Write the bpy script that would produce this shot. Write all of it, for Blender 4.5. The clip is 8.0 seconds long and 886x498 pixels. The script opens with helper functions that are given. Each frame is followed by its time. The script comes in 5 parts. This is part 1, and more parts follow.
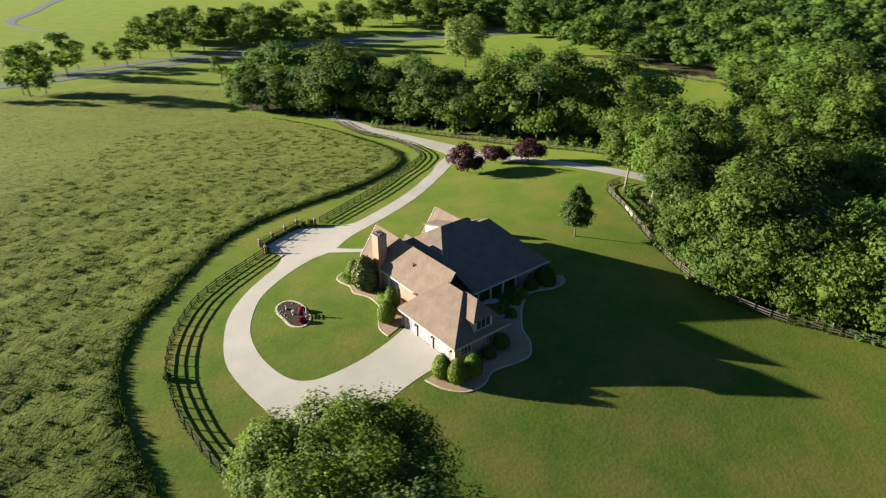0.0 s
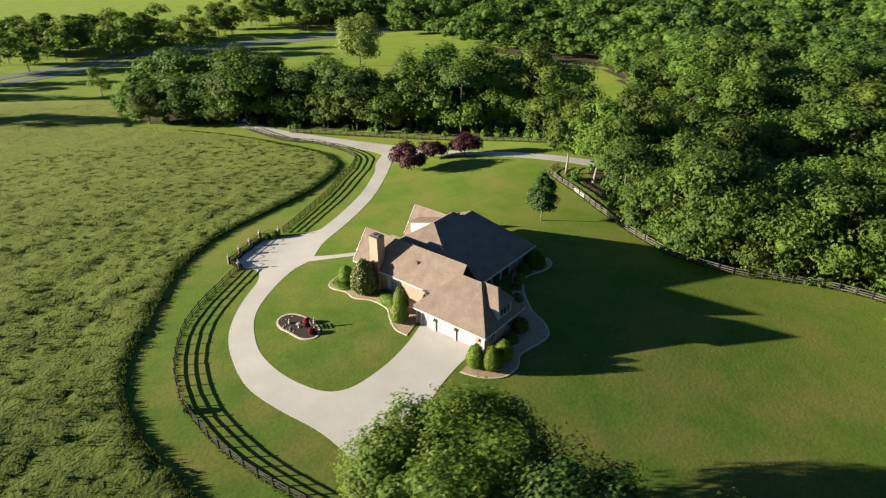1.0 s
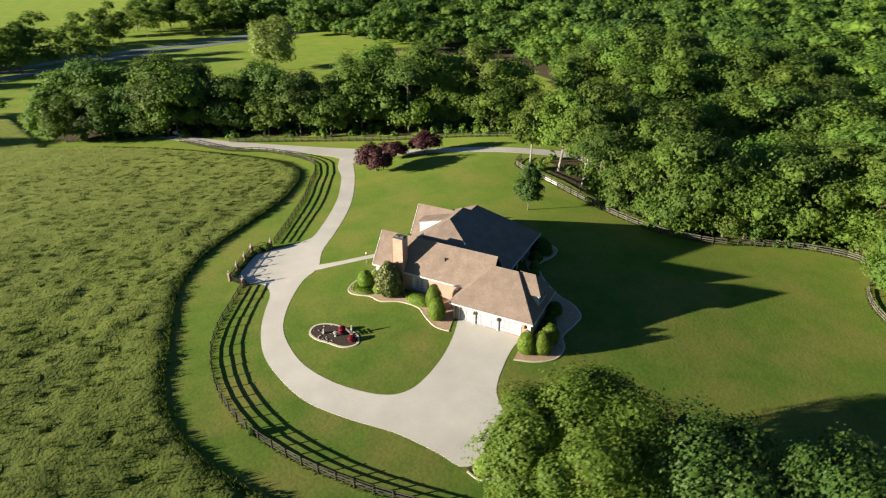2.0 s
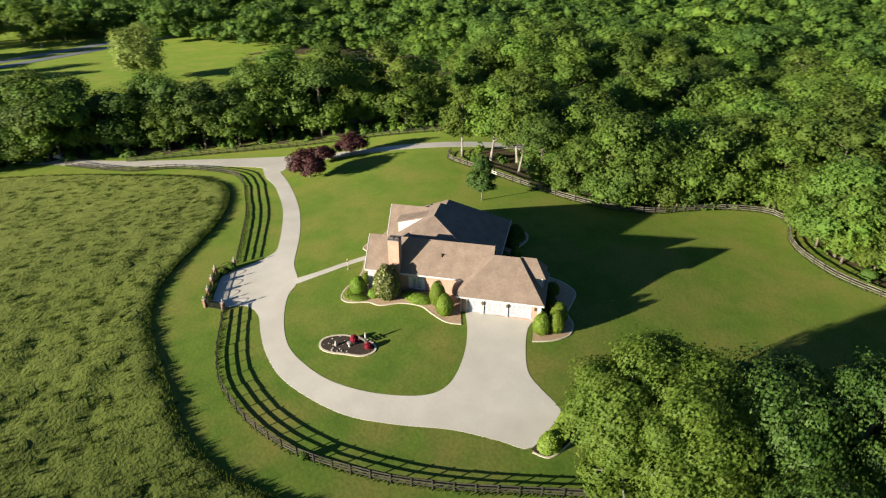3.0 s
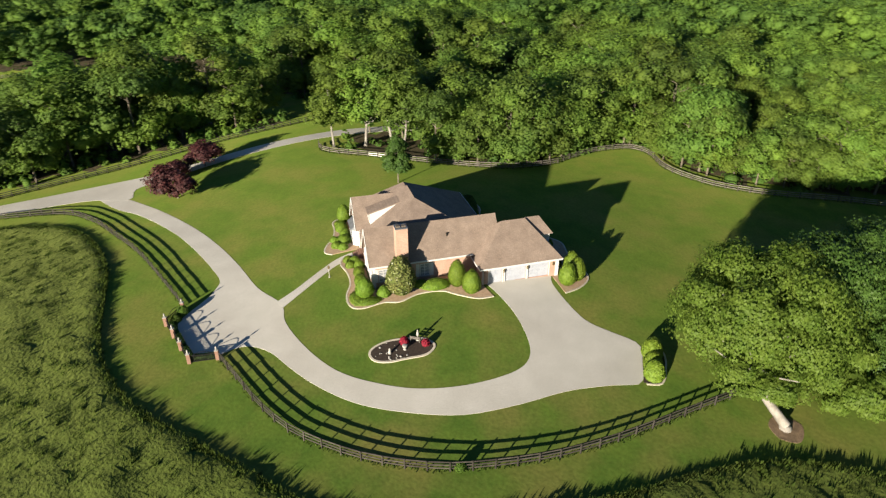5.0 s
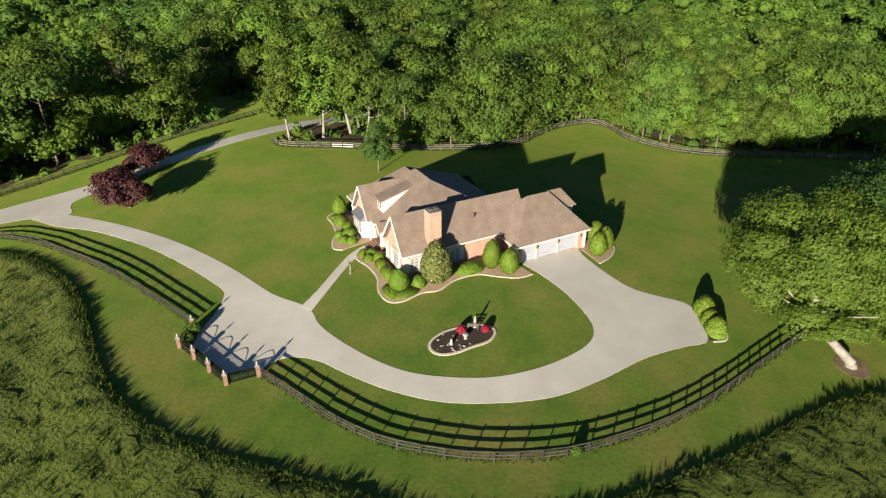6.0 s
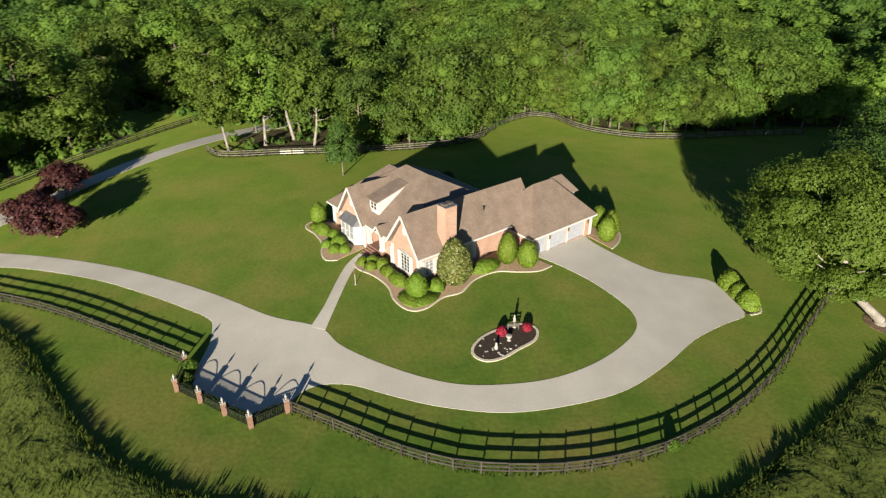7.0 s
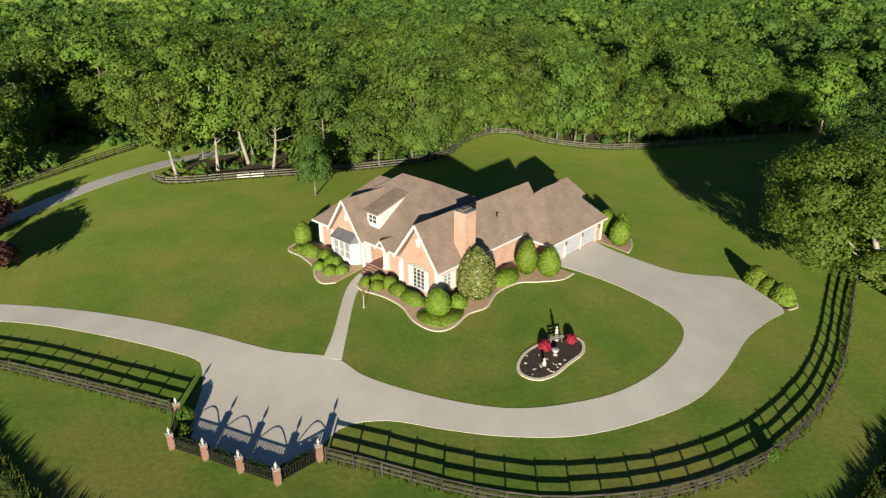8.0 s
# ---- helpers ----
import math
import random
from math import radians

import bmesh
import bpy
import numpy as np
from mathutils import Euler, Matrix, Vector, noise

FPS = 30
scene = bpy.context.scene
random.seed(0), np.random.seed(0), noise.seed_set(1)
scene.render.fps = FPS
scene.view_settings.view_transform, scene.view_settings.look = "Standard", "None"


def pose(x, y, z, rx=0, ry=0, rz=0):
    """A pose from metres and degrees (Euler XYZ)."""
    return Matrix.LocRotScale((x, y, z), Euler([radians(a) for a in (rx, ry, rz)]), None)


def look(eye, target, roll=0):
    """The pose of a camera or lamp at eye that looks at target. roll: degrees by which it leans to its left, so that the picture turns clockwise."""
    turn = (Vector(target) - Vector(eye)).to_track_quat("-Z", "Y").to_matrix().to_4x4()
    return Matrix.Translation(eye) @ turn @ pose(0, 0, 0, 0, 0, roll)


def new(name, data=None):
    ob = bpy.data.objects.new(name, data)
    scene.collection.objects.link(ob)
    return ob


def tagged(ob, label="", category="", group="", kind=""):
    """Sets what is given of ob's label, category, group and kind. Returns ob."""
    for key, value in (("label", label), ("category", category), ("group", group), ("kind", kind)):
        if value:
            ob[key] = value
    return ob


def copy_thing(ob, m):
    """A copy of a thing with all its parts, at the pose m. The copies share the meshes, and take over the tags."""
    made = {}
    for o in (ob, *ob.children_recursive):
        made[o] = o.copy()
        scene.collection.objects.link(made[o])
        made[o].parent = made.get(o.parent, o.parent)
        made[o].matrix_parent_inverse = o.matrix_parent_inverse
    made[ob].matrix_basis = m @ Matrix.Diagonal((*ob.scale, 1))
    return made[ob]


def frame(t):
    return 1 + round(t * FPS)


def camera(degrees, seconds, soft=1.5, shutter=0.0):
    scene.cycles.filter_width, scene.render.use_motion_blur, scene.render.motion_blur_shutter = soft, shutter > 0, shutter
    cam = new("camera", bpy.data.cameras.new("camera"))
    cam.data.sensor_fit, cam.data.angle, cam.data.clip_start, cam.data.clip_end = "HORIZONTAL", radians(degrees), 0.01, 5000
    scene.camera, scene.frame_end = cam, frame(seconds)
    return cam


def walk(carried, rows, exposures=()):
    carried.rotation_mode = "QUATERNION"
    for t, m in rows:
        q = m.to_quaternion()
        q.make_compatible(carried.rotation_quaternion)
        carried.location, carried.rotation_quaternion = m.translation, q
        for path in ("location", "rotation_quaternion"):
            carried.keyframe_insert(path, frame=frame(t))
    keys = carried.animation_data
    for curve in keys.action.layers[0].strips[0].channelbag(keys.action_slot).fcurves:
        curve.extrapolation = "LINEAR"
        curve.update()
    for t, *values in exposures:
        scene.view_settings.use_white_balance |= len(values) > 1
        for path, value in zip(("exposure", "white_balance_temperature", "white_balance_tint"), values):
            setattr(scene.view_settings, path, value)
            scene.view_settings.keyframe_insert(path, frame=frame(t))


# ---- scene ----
cam = camera(70.44, 8.0, soft=1.25, shutter=0.4)
PATH = [
    (0, -0.152, 0.085, 55.668, 62.240, 0.137),
    (0.5, -10.008, -0.139, 55.818, 62.164, -6.612),
    (1, -19.959, 0.609, 56.010, 62.067, -12.950),
    (1.2, -24.076, 1.258, 56.109, 62.035, -15.141),
    (2.3, -46.326, 7.980, 56.576, 61.922, -28.152),
    (2.5, -50.154, 9.898, 56.603, 61.884, -30.990),
    (3, -59.106, 15.777, 56.708, 61.767, -38.753),
    (3.5, -66.995, 23.808, 56.930, 61.630, -45.421),
    (4, -73.257, 32.565, 55.632, 61.605, -50.385),
    (4.5, -78.628, 41.720, 54.002, 61.469, -58.574),
    (4.7, -80.345, 45.442, 53.320, 61.465, -62.031),
    (5.8, -84.993, 67.856, 48.389, 61.400, -77.017),
    (6, -84.941, 72.282, 47.456, 61.356, -78.741),
    (6.5, -83.362, 81.144, 44.927, 61.391, -84.293),
    (7, -80.635, 88.952, 42.217, 62.530, -89.961),
    (7.5, -77.357, 95.185, 39.020, 64.248, -95.052),
    (8, -73.555, 99.787, 35.647, 66.015, -97.982),
]
walk(cam, [(t, pose(x, y, z, tilt, 0, turn)) for t, x, y, z, tilt, turn in PATH], [(0, 1.30), (2.5, 1.28), (4.5, 1.18), (6.5, 0.95), (8, 0.81)])
# world, sun and exposure
SUN_EL, SUN_AZ = 12.0, -79.0
sky = bpy.data.worlds.new("sky")
scene.world = sky
sky.use_nodes = True
sky_tex = sky.node_tree.nodes.new("ShaderNodeTexSky")
sky_tex.sky_type, sky_tex.sun_disc = "NISHITA", False
sky_tex.ozone_density, sky_tex.dust_density = 5.0, 0.4
sky_tex.sun_elevation, sky_tex.sun_rotation = radians(SUN_EL), radians(SUN_AZ)
sky.node_tree.nodes["Background"].inputs["Strength"].default_value = 0.044
sky.node_tree.links.new(sky_tex.outputs["Color"], sky.node_tree.nodes["Background"].inputs["Color"])
sun = new("sun", bpy.data.lights.new("sun", "SUN"))
sun.data.energy, sun.data.angle, sun.data.color = 6.0, radians(0.5), (1.0, 0.88, 0.70)
towards = Vector((math.sin(radians(SUN_AZ)) * math.cos(radians(SUN_EL)), math.cos(radians(SUN_AZ)) * math.cos(radians(SUN_EL)), math.sin(radians(SUN_EL))))
sun.matrix_world = look(towards * 100, (0, 0, 0))


# ---- materials ----
def material(name, a, b, rough=0.85, scale=1.0, fine=12.0, bump=0.3, metal=0.0, c=None, c_scale=0.05, per_object=0.0, per_island=0.0, translucent=0.0, bump_dist=0.03, specular=0.3, sheen=None, grain=0.5):
    """A surface whose colour wanders between a and b at two scales, with c in broad patches, and a fine relief."""
    m = bpy.data.materials.new(name)
    m.use_nodes = True
    n, l = m.node_tree.nodes, m.node_tree.links
    bsdf, out = n["Principled BSDF"], n["Material Output"]
    bsdf.inputs["Roughness"].default_value, bsdf.inputs["Metallic"].default_value = rough, metal
    bsdf.inputs["Specular IOR Level"].default_value = specular
    if sheen:
        bsdf.inputs["Sheen Weight"].default_value, bsdf.inputs["Sheen Roughness"].default_value, bsdf.inputs["Sheen Tint"].default_value = 0.35, 0.6, (*sheen, 1)
    geo = n.new("ShaderNodeNewGeometry")

    def wave(size, detail=4.0):
        t = n.new("ShaderNodeTexNoise")
        t.inputs["Scale"].default_value, t.inputs["Detail"].default_value = size, detail
        l.new(geo.outputs["Position"], t.inputs["Vector"])
        return t.outputs["Fac"]

    def stretch(value, lo, hi):
        r = n.new("ShaderNodeMapRange")
        r.inputs["From Min"].default_value, r.inputs["From Max"].default_value = lo, hi
        l.new(value, r.inputs["Value"])
        return r.outputs["Result"]

    def blend(fac, one, two):
        x = n.new("ShaderNodeMix")
        x.data_type = "RGBA"
        for k, v in ((0, fac), (6, one), (7, two)):
            if isinstance(v, (tuple, list)):
                x.inputs[k].default_value = (*v, 1.0)
            elif isinstance(v, float):
                x.inputs[k].default_value = v
            else:
                l.new(v, x.inputs[k])
        return x.outputs[2]

    fine_wave = wave(fine, 3.0)
    colour = blend(stretch(wave(scale), 0.3, 0.7), a, b)
    if c:
        colour = blend(stretch(wave(c_scale, 6.0), 0.42, 0.68), colour, c)
    hsv = n.new("ShaderNodeHueSaturation")
    l.new(colour, hsv.inputs["Color"])
    value = stretch(fine_wave, 0.2, 0.8)
    total = n.new("ShaderNodeMath")
    total.operation = "MULTIPLY_ADD"
    l.new(value, total.inputs[0])
    total.inputs[1].default_value, total.inputs[2].default_value = grain, 1 - grain / 2
    last = total.outputs[0]
    for amount, source in ((per_object, "object"), (per_island, "island")):
        if amount:
            src = n.new("ShaderNodeObjectInfo").outputs["Random"] if source == "object" else geo.outputs["Random Per Island"]
            k = n.new("ShaderNodeMath")
            k.operation = "MULTIPLY_ADD"
            l.new(src, k.inputs[0])
            k.inputs[1].default_value, k.inputs[2].default_value = amount, 1 - amount / 2
            q = n.new("ShaderNodeMath")
            q.operation = "MULTIPLY"
            l.new(last, q.inputs[0]), l.new(k.outputs[0], q.inputs[1])
            last = q.outputs[0]
            if source == "object":
                hue = n.new("ShaderNodeMath")
                hue.operation = "MULTIPLY_ADD"
                l.new(src, hue.inputs[0])
                hue.inputs[1].default_value, hue.inputs[2].default_value = 0.022, 0.474
                l.new(hue.outputs[0], hsv.inputs["Hue"])
    l.new(last, hsv.inputs["Value"])
    l.new(hsv.outputs["Color"], bsdf.inputs["Base Color"])
    if bump:
        bp = n.new("ShaderNodeBump")
        bp.inputs["Strength"].default_value, bp.inputs["Distance"].default_value = bump, bump_dist
        l.new(fine_wave, bp.inputs["Height"])
        l.new(bp.outputs["Normal"], bsdf.inputs["Normal"])
    if translucent:
        tr, mix = n.new("ShaderNodeBsdfTranslucent"), n.new("ShaderNodeMixShader")
        l.new(hsv.outputs["Color"], tr.inputs["Color"])
        mix.inputs["Fac"].default_value = translucent
        l.new(bsdf.outputs["BSDF"], mix.inputs[1]), l.new(tr.outputs["BSDF"], mix.inputs[2])
        l.new(mix.outputs["Shader"], out.inputs["Surface"])
    return m


def coursed(name, a, b, joint, width, height, across, rough=0.9, bump=0.5):
    """Brick or shingle courses laid along the object's own axes; across: the two axes that carry length and height."""
    m = material(name, a, b, rough, 0.6, 9.0, 0.0)
    n, l = m.node_tree.nodes, m.node_tree.links
    coord, sep, comb, tex = n.new("ShaderNodeTexCoord"), n.new("ShaderNodeSeparateXYZ"), n.new("ShaderNodeCombineXYZ"), n.new("ShaderNodeTexBrick")
    l.new(coord.outputs["Object"], sep.inputs["Vector"])
    add = n.new("ShaderNodeMath")
    l.new(sep.outputs["X"], add.inputs[0]), l.new(sep.outputs["Y"], add.inputs[1])
    l.new(add.outputs[0], comb.inputs["X"]), l.new(sep.outputs["Z"], comb.inputs["Y"])
    l.new(comb.outputs["Vector"], tex.inputs["Vector"])
    tex.inputs["Scale"].default_value = 1.0
    tex.inputs["Brick Width"].default_value, tex.inputs["Row Height"].default_value, tex.inputs["Mortar Size"].default_value = width, height, height * 0.12
    tex.inputs["Color1"].default_value, tex.inputs["Color2"].default_value, tex.inputs["Mortar"].default_value = (0.84, 0.84, 0.84, 1), (1.10, 1.07, 1.04, 1), (*joint, 1)
    hsv = [x for x in n if x.type == "HUE_SAT"][0]
    mix = n.new("ShaderNodeMix")
    mix.data_type, mix.blend_type = "RGBA", "MULTIPLY"
    mix.inputs[0].default_value = 0.8
    l.new(hsv.outputs["Color"], mix.inputs[6]), l.new(tex.outputs["Color"], mix.inputs[7])
    bsdf = n["Principled BSDF"]
    l.new(mix.outputs[2], bsdf.inputs["Base Color"])
    bp = n.new("ShaderNodeBump")
    bp.inputs["Strength"].default_value, bp.inputs["Distance"].default_value = bump, 0.015
    bp.invert = True
    l.new(tex.outputs["Fac"], bp.inputs["Height"])
    l.new(bp.outputs["Normal"], bsdf.inputs["Normal"])
    return m


M = {
    "lawn": material("lawn", (0.041, 0.088, 0.013), (0.075, 0.122, 0.019), 0.95, 0.30, 2.2, 0.5, c=(0.128, 0.120, 0.034), c_scale=0.11, bump_dist=0.07, specular=0.1, sheen=(0.30, 0.42, 0.06), grain=0.55),
    "meadow": material("meadow", (0.015, 0.035, 0.006), (0.066, 0.090, 0.016), 0.95, 0.7, 2.2, 0.9, c=(0.070, 0.100, 0.017), c_scale=0.03, bump_dist=0.20, specular=0.1, sheen=(0.45, 0.52, 0.14), grain=0.6),
    "blade": material("blade", (0.034, 0.066, 0.011), (0.088, 0.114, 0.027), 0.9, 0.6, 2.0, 0.0, c=(0.078, 0.116, 0.020), c_scale=0.03, per_island=0.3, translucent=0.5, specular=0.1),
    "concrete": material("concrete", (0.49, 0.475, 0.42), (0.55, 0.53, 0.475), 0.9, 0.3, 14.0, 0.15, c=(0.45, 0.43, 0.38), c_scale=0.12, bump_dist=0.01),
    "kerb": material("kerb", (0.44, 0.40, 0.32), (0.54, 0.49, 0.40), 0.9, 2.0, 20.0, 0.3, bump_dist=0.01),
    "mulch": material("mulch", (0.030, 0.022, 0.018), (0.055, 0.040, 0.030), 0.95, 3.0, 14.0, 1.0),
    "straw": material("straw", (0.32, 0.22, 0.14), (0.42, 0.31, 0.21), 0.95, 2.0, 12.0, 0.4),
    "earth": material("earth", (0.12, 0.085, 0.055), (0.23, 0.16, 0.10), 0.95, 1.2, 9.0, 0.9),
    "brick": coursed("brick", (0.38, 0.245, 0.190), (0.46, 0.310, 0.245), (0.95, 0.95, 0.9), 0.22, 0.075, "xz"),
    "pier_brick": coursed("pier_brick", (0.20, 0.118, 0.090), (0.26, 0.155, 0.118), (0.9, 0.9, 0.85), 0.22, 0.075, "xz"),
    "shingle": coursed("shingle", (0.180, 0.140, 0.114), (0.235, 0.185, 0.152), (0.80, 0.80, 0.80), 0.32, 0.14, "xz", 0.95, 0.4),
    "white": material("white", (0.48, 0.48, 0.475), (0.54, 0.54, 0.53), 0.5, 1.0, 10.0, 0.05, bump_dist=0.005),
    # white door paint with the garage front's bluish shade mixed into its colour
    "shaded_door_white": material("shaded_door_white", (0.30, 0.32, 0.37), (0.35, 0.37, 0.42), 0.45, 0.8, 8.0, 0.05, bump_dist=0.005),
    "metal_roof": material("metal_roof", (0.20, 0.21, 0.22), (0.28, 0.29, 0.30), 0.4, 1.0, 8.0, 0.05, metal=0.6),
    "shade": material("shade", (0.10, 0.085, 0.07), (0.14, 0.12, 0.10), 0.9, 1.0, 8.0, 0.1),
    "fence": material("fence", (0.026, 0.023, 0.020), (0.058, 0.052, 0.045), 0.85, 1.5, 18.0, 0.5, per_object=0.6, bump_dist=0.01),
    "iron": material("iron", (0.012, 0.012, 0.013), (0.022, 0.022, 0.022), 0.45, 3.0, 20.0, 0.1, metal=0.3),
    "bark": material("bark", (0.10, 0.085, 0.065), (0.19, 0.165, 0.13), 0.95, 1.2, 8.0, 1.0),
    "grey_board": material("grey_board", (0.075, 0.068, 0.058), (0.16, 0.148, 0.13), 0.9, 1.2, 12.0, 0.5, per_object=0.4),
    "bleached": material("bleached", (0.50, 0.48, 0.44), (0.64, 0.62, 0.58), 0.9, 1.2, 12.0, 0.4),
    "pale_bark": material("pale_bark", (0.19, 0.175, 0.15), (0.32, 0.30, 0.27), 0.95, 1.2, 8.0, 1.0),
    "leaf": material("leaf", (0.087, 0.182, 0.024), (0.152, 0.262, 0.035), 0.6, 0.30, 3.4, 0.9, c=(0.070, 0.150, 0.027), c_scale=0.06, per_object=0.55, per_island=0.35, translucent=0.45, bump_dist=0.35, grain=0.7),
    "wood_leaf": material("wood_leaf", (0.075, 0.160, 0.023), (0.182, 0.296, 0.039), 0.6, 0.11, 3.2, 1.0, c=(0.066, 0.142, 0.027), c_scale=0.035, per_island=0.35, translucent=0.45, bump_dist=0.40, grain=0.9),
    "pale_leaf": material("pale_leaf", (0.18, 0.25, 0.055), (0.28, 0.35, 0.085), 0.6, 0.5, 3.0, 0.0, per_island=0.35, translucent=0.5),
    # naturally dark foliage, its colour lowered further to hold the oaks' shade
    "dark_leaf": material("dark_leaf", (0.042, 0.096, 0.016), (0.072, 0.134, 0.021), 0.6, 0.5, 3.0, 0.0, per_island=0.35, translucent=0.35),
    "bright_leaf": material("bright_leaf", (0.118, 0.200, 0.028), (0.182, 0.262, 0.042), 0.6, 0.5, 3.0, 0.0, per_island=0.35, translucent=0.6),
    "hedge_leaf": material("hedge_leaf", (0.095, 0.190, 0.018), (0.150, 0.255, 0.026), 0.6, 1.5, 8.0, 0.5, per_object=0.3, per_island=0.3, translucent=0.25),
    "magnolia_leaf": material("magnolia_leaf", (0.090, 0.125, 0.028), (0.175, 0.185, 0.060), 0.40, 1.5, 8.0, 0.0, per_island=0.6, translucent=0.15),
    "red_leaf": material("red_leaf", (0.045, 0.016, 0.018), (0.085, 0.028, 0.026), 0.6, 0.8, 5.0, 0.0, per_island=0.6, translucent=0.25),
    "azalea": material("azalea", (0.20, 0.012, 0.028), (0.33, 0.024, 0.050), 0.6, 3.0, 10.0, 0.0, per_island=0.5, translucent=0.2),
    "blossom": material("blossom", (0.80, 0.78, 0.66), (0.85, 0.83, 0.74), 0.6, 3.0, 10.0, 0.0),
    "stone": material("stone", (0.27, 0.26, 0.24), (0.43, 0.42, 0.39), 0.8, 3.0, 20.0, 0.3, bump_dist=0.01),
    "litter": material("litter", (0.050, 0.050, 0.018), (0.120, 0.088, 0.050), 0.95, 0.6, 5.0, 0.8, bump_dist=0.1),
    "asphalt": material("asphalt", (0.16, 0.18, 0.20), (0.21, 0.23, 0.25), 0.9, 0.4, 10.0, 0.2, bump_dist=0.01),
    "glass": material("glass", (0.03, 0.035, 0.04), (0.05, 0.055, 0.06), 0.06, 1.0, 4.0, 0.0, specular=0.9),
    "curtained": material("curtained", (0.20, 0.21, 0.23), (0.30, 0.31, 0.33), 0.12, 1.4, 4.0, 0.0, specular=0.7),
    "paint": material("paint", (0.60, 0.62, 0.65), (0.64, 0.66, 0.69), 0.25, 1.0, 4.0, 0.0, specular=0.6),
    "rubber": material("rubber", (0.015, 0.015, 0.015), (0.025, 0.025, 0.025), 0.9, 3.0, 12.0, 0.2),
    "brass": material("brass", (0.26, 0.20, 0.11), (0.36, 0.28, 0.15), 0.35, 3.0, 12.0, 0.0, metal=0.8),
}


# ---- building helpers ----
def height(x, y):
    """The lie of the land."""
    knoll = np.exp(-(((x - 8) / 42.0) ** 2 + ((y - 88) / 38.0) ** 2))
    rise = np.exp(-(((x - 38) / 30.0) ** 2 + ((y - 145) / 30.0) ** 2))
    north, south = np.maximum(0, (y - 135) / 100.0), np.maximum(0, (70 - y) / 100.0)
    return -1.016 + 4.197 * knoll + 1.712 * rise + 1.176 * np.tanh(x / 120.0) - 5.637 * north ** 2 / (north ** 2 + 0.25) - 1.012 * south ** 2 / (south ** 2 + 0.2)


def mesh_of(name, verts, faces, mat):
    """A mesh from arrays of corners and of equal-sided faces."""
    verts, faces = np.asarray(verts, dtype=np.float32), np.asarray(faces, dtype=np.int32)
    me = bpy.data.meshes.new(name)
    k = faces.shape[1]
    me.vertices.add(len(verts)), me.vertices.foreach_set("co", verts.ravel())
    me.loops.add(faces.size), me.loops.foreach_set("vertex_index", faces.ravel())
    me.polygons.add(len(faces))
    me.polygons.foreach_set("loop_start", np.arange(0, faces.size, k, dtype=np.int32))
    me.update(calc_edges=True)
    me.materials.append(mat)
    return me


def thing(name, label, category, at=(0, 0, 0), turn=0.0, group="", kind=""):
    ob = new(name)
    ob.empty_display_size = 0.3
    ob.matrix_world = pose(*at, 0, 0, turn)
    return tagged(ob, label, category, group, kind)


def hang(name, me, parent, label="", m=None):
    ob = new(name, me)
    ob.parent = parent
    if m is not None:
        ob.matrix_basis = m
    return tagged(ob, label) if label else ob


def part(name, bm, mat, parent=None, label="", smooth=False):
    """Links a bmesh as one mesh under a thing or a part."""
    bmesh.ops.recalc_face_normals(bm, faces=bm.faces)
    me = bpy.data.meshes.new(name)
    bm.to_mesh(me)
    bm.free()
    me.materials.append(mat)
    if smooth:
        me.polygons.foreach_set("use_smooth", [True] * len(me.polygons))
    ob = new(name, me)
    if parent:
        ob.parent = parent
    return tagged(ob, label) if label else ob


def box(bm, x0, x1, y0, y1, z0, z1, bevel=0.0):
    r = bmesh.ops.create_cube(bm, size=1.0, matrix=Matrix.LocRotScale(((x0 + x1) / 2, (y0 + y1) / 2, (z0 + z1) / 2), None, (abs(x1 - x0), abs(y1 - y0), abs(z1 - z0))))
    if bevel:
        edges = list({e for v in r["verts"] for e in v.link_edges})
        bmesh.ops.bevel(bm, geom=edges, offset=bevel, segments=1, affect="EDGES")
    return bm


def boxed(*args, **kw):
    return box(bmesh.new(), *args, **kw)


def beam(bm, p, q, w, h):
    """A bar of section w by h from p to q."""
    p, q = Vector(p), Vector(q)
    d = q - p
    m = Matrix.Translation((p + q) / 2) @ d.to_track_quat("X", "Z").to_matrix().to_4x4() @ Matrix.Diagonal((d.length, w, h, 1))
    bmesh.ops.create_cube(bm, size=1.0, matrix=m)
    return bm


def lathe(profile, sides=12):
    """A turned form from (radius, height) pairs."""
    bm = bmesh.new()
    rings = [[bm.verts.new((r * math.cos(2 * math.pi * i / sides), r * math.sin(2 * math.pi * i / sides), z)) for i in range(sides)] for r, z in profile]
    for a, b in zip(rings, rings[1:]):
        for i in range(sides):
            bm.faces.new((a[i], a[(i + 1) % sides], b[(i + 1) % sides], b[i]))
    bm.faces.new(rings[0][::-1]), bm.faces.new(rings[-1])
    return bm


def spline(points, step=1.5, closed=False):
    """A smooth line through points, with a point about every step metres."""
    p = [np.array(q, dtype=float) for q in points]
    n, out = len(p), []
    for i in range(n if closed else n - 1):
        if closed:
            a, b, c, d = p[i - 1], p[i], p[(i + 1) % n], p[(i + 2) % n]
        else:
            a, b, c, d = p[max(i - 1, 0)], p[i], p[i + 1], p[min(i + 2, n - 1)]
        k = max(2, int(np.linalg.norm(c - b) / step))
        for t in np.arange(k) / k:
            out.append(0.5 * (2 * b + (c - a) * t + (2 * a - 5 * b + 4 * c - d) * t * t + (3 * b - a - 3 * c + d) * t ** 3))
    if not closed:
        out.append(p[-1])
    return np.array(out)


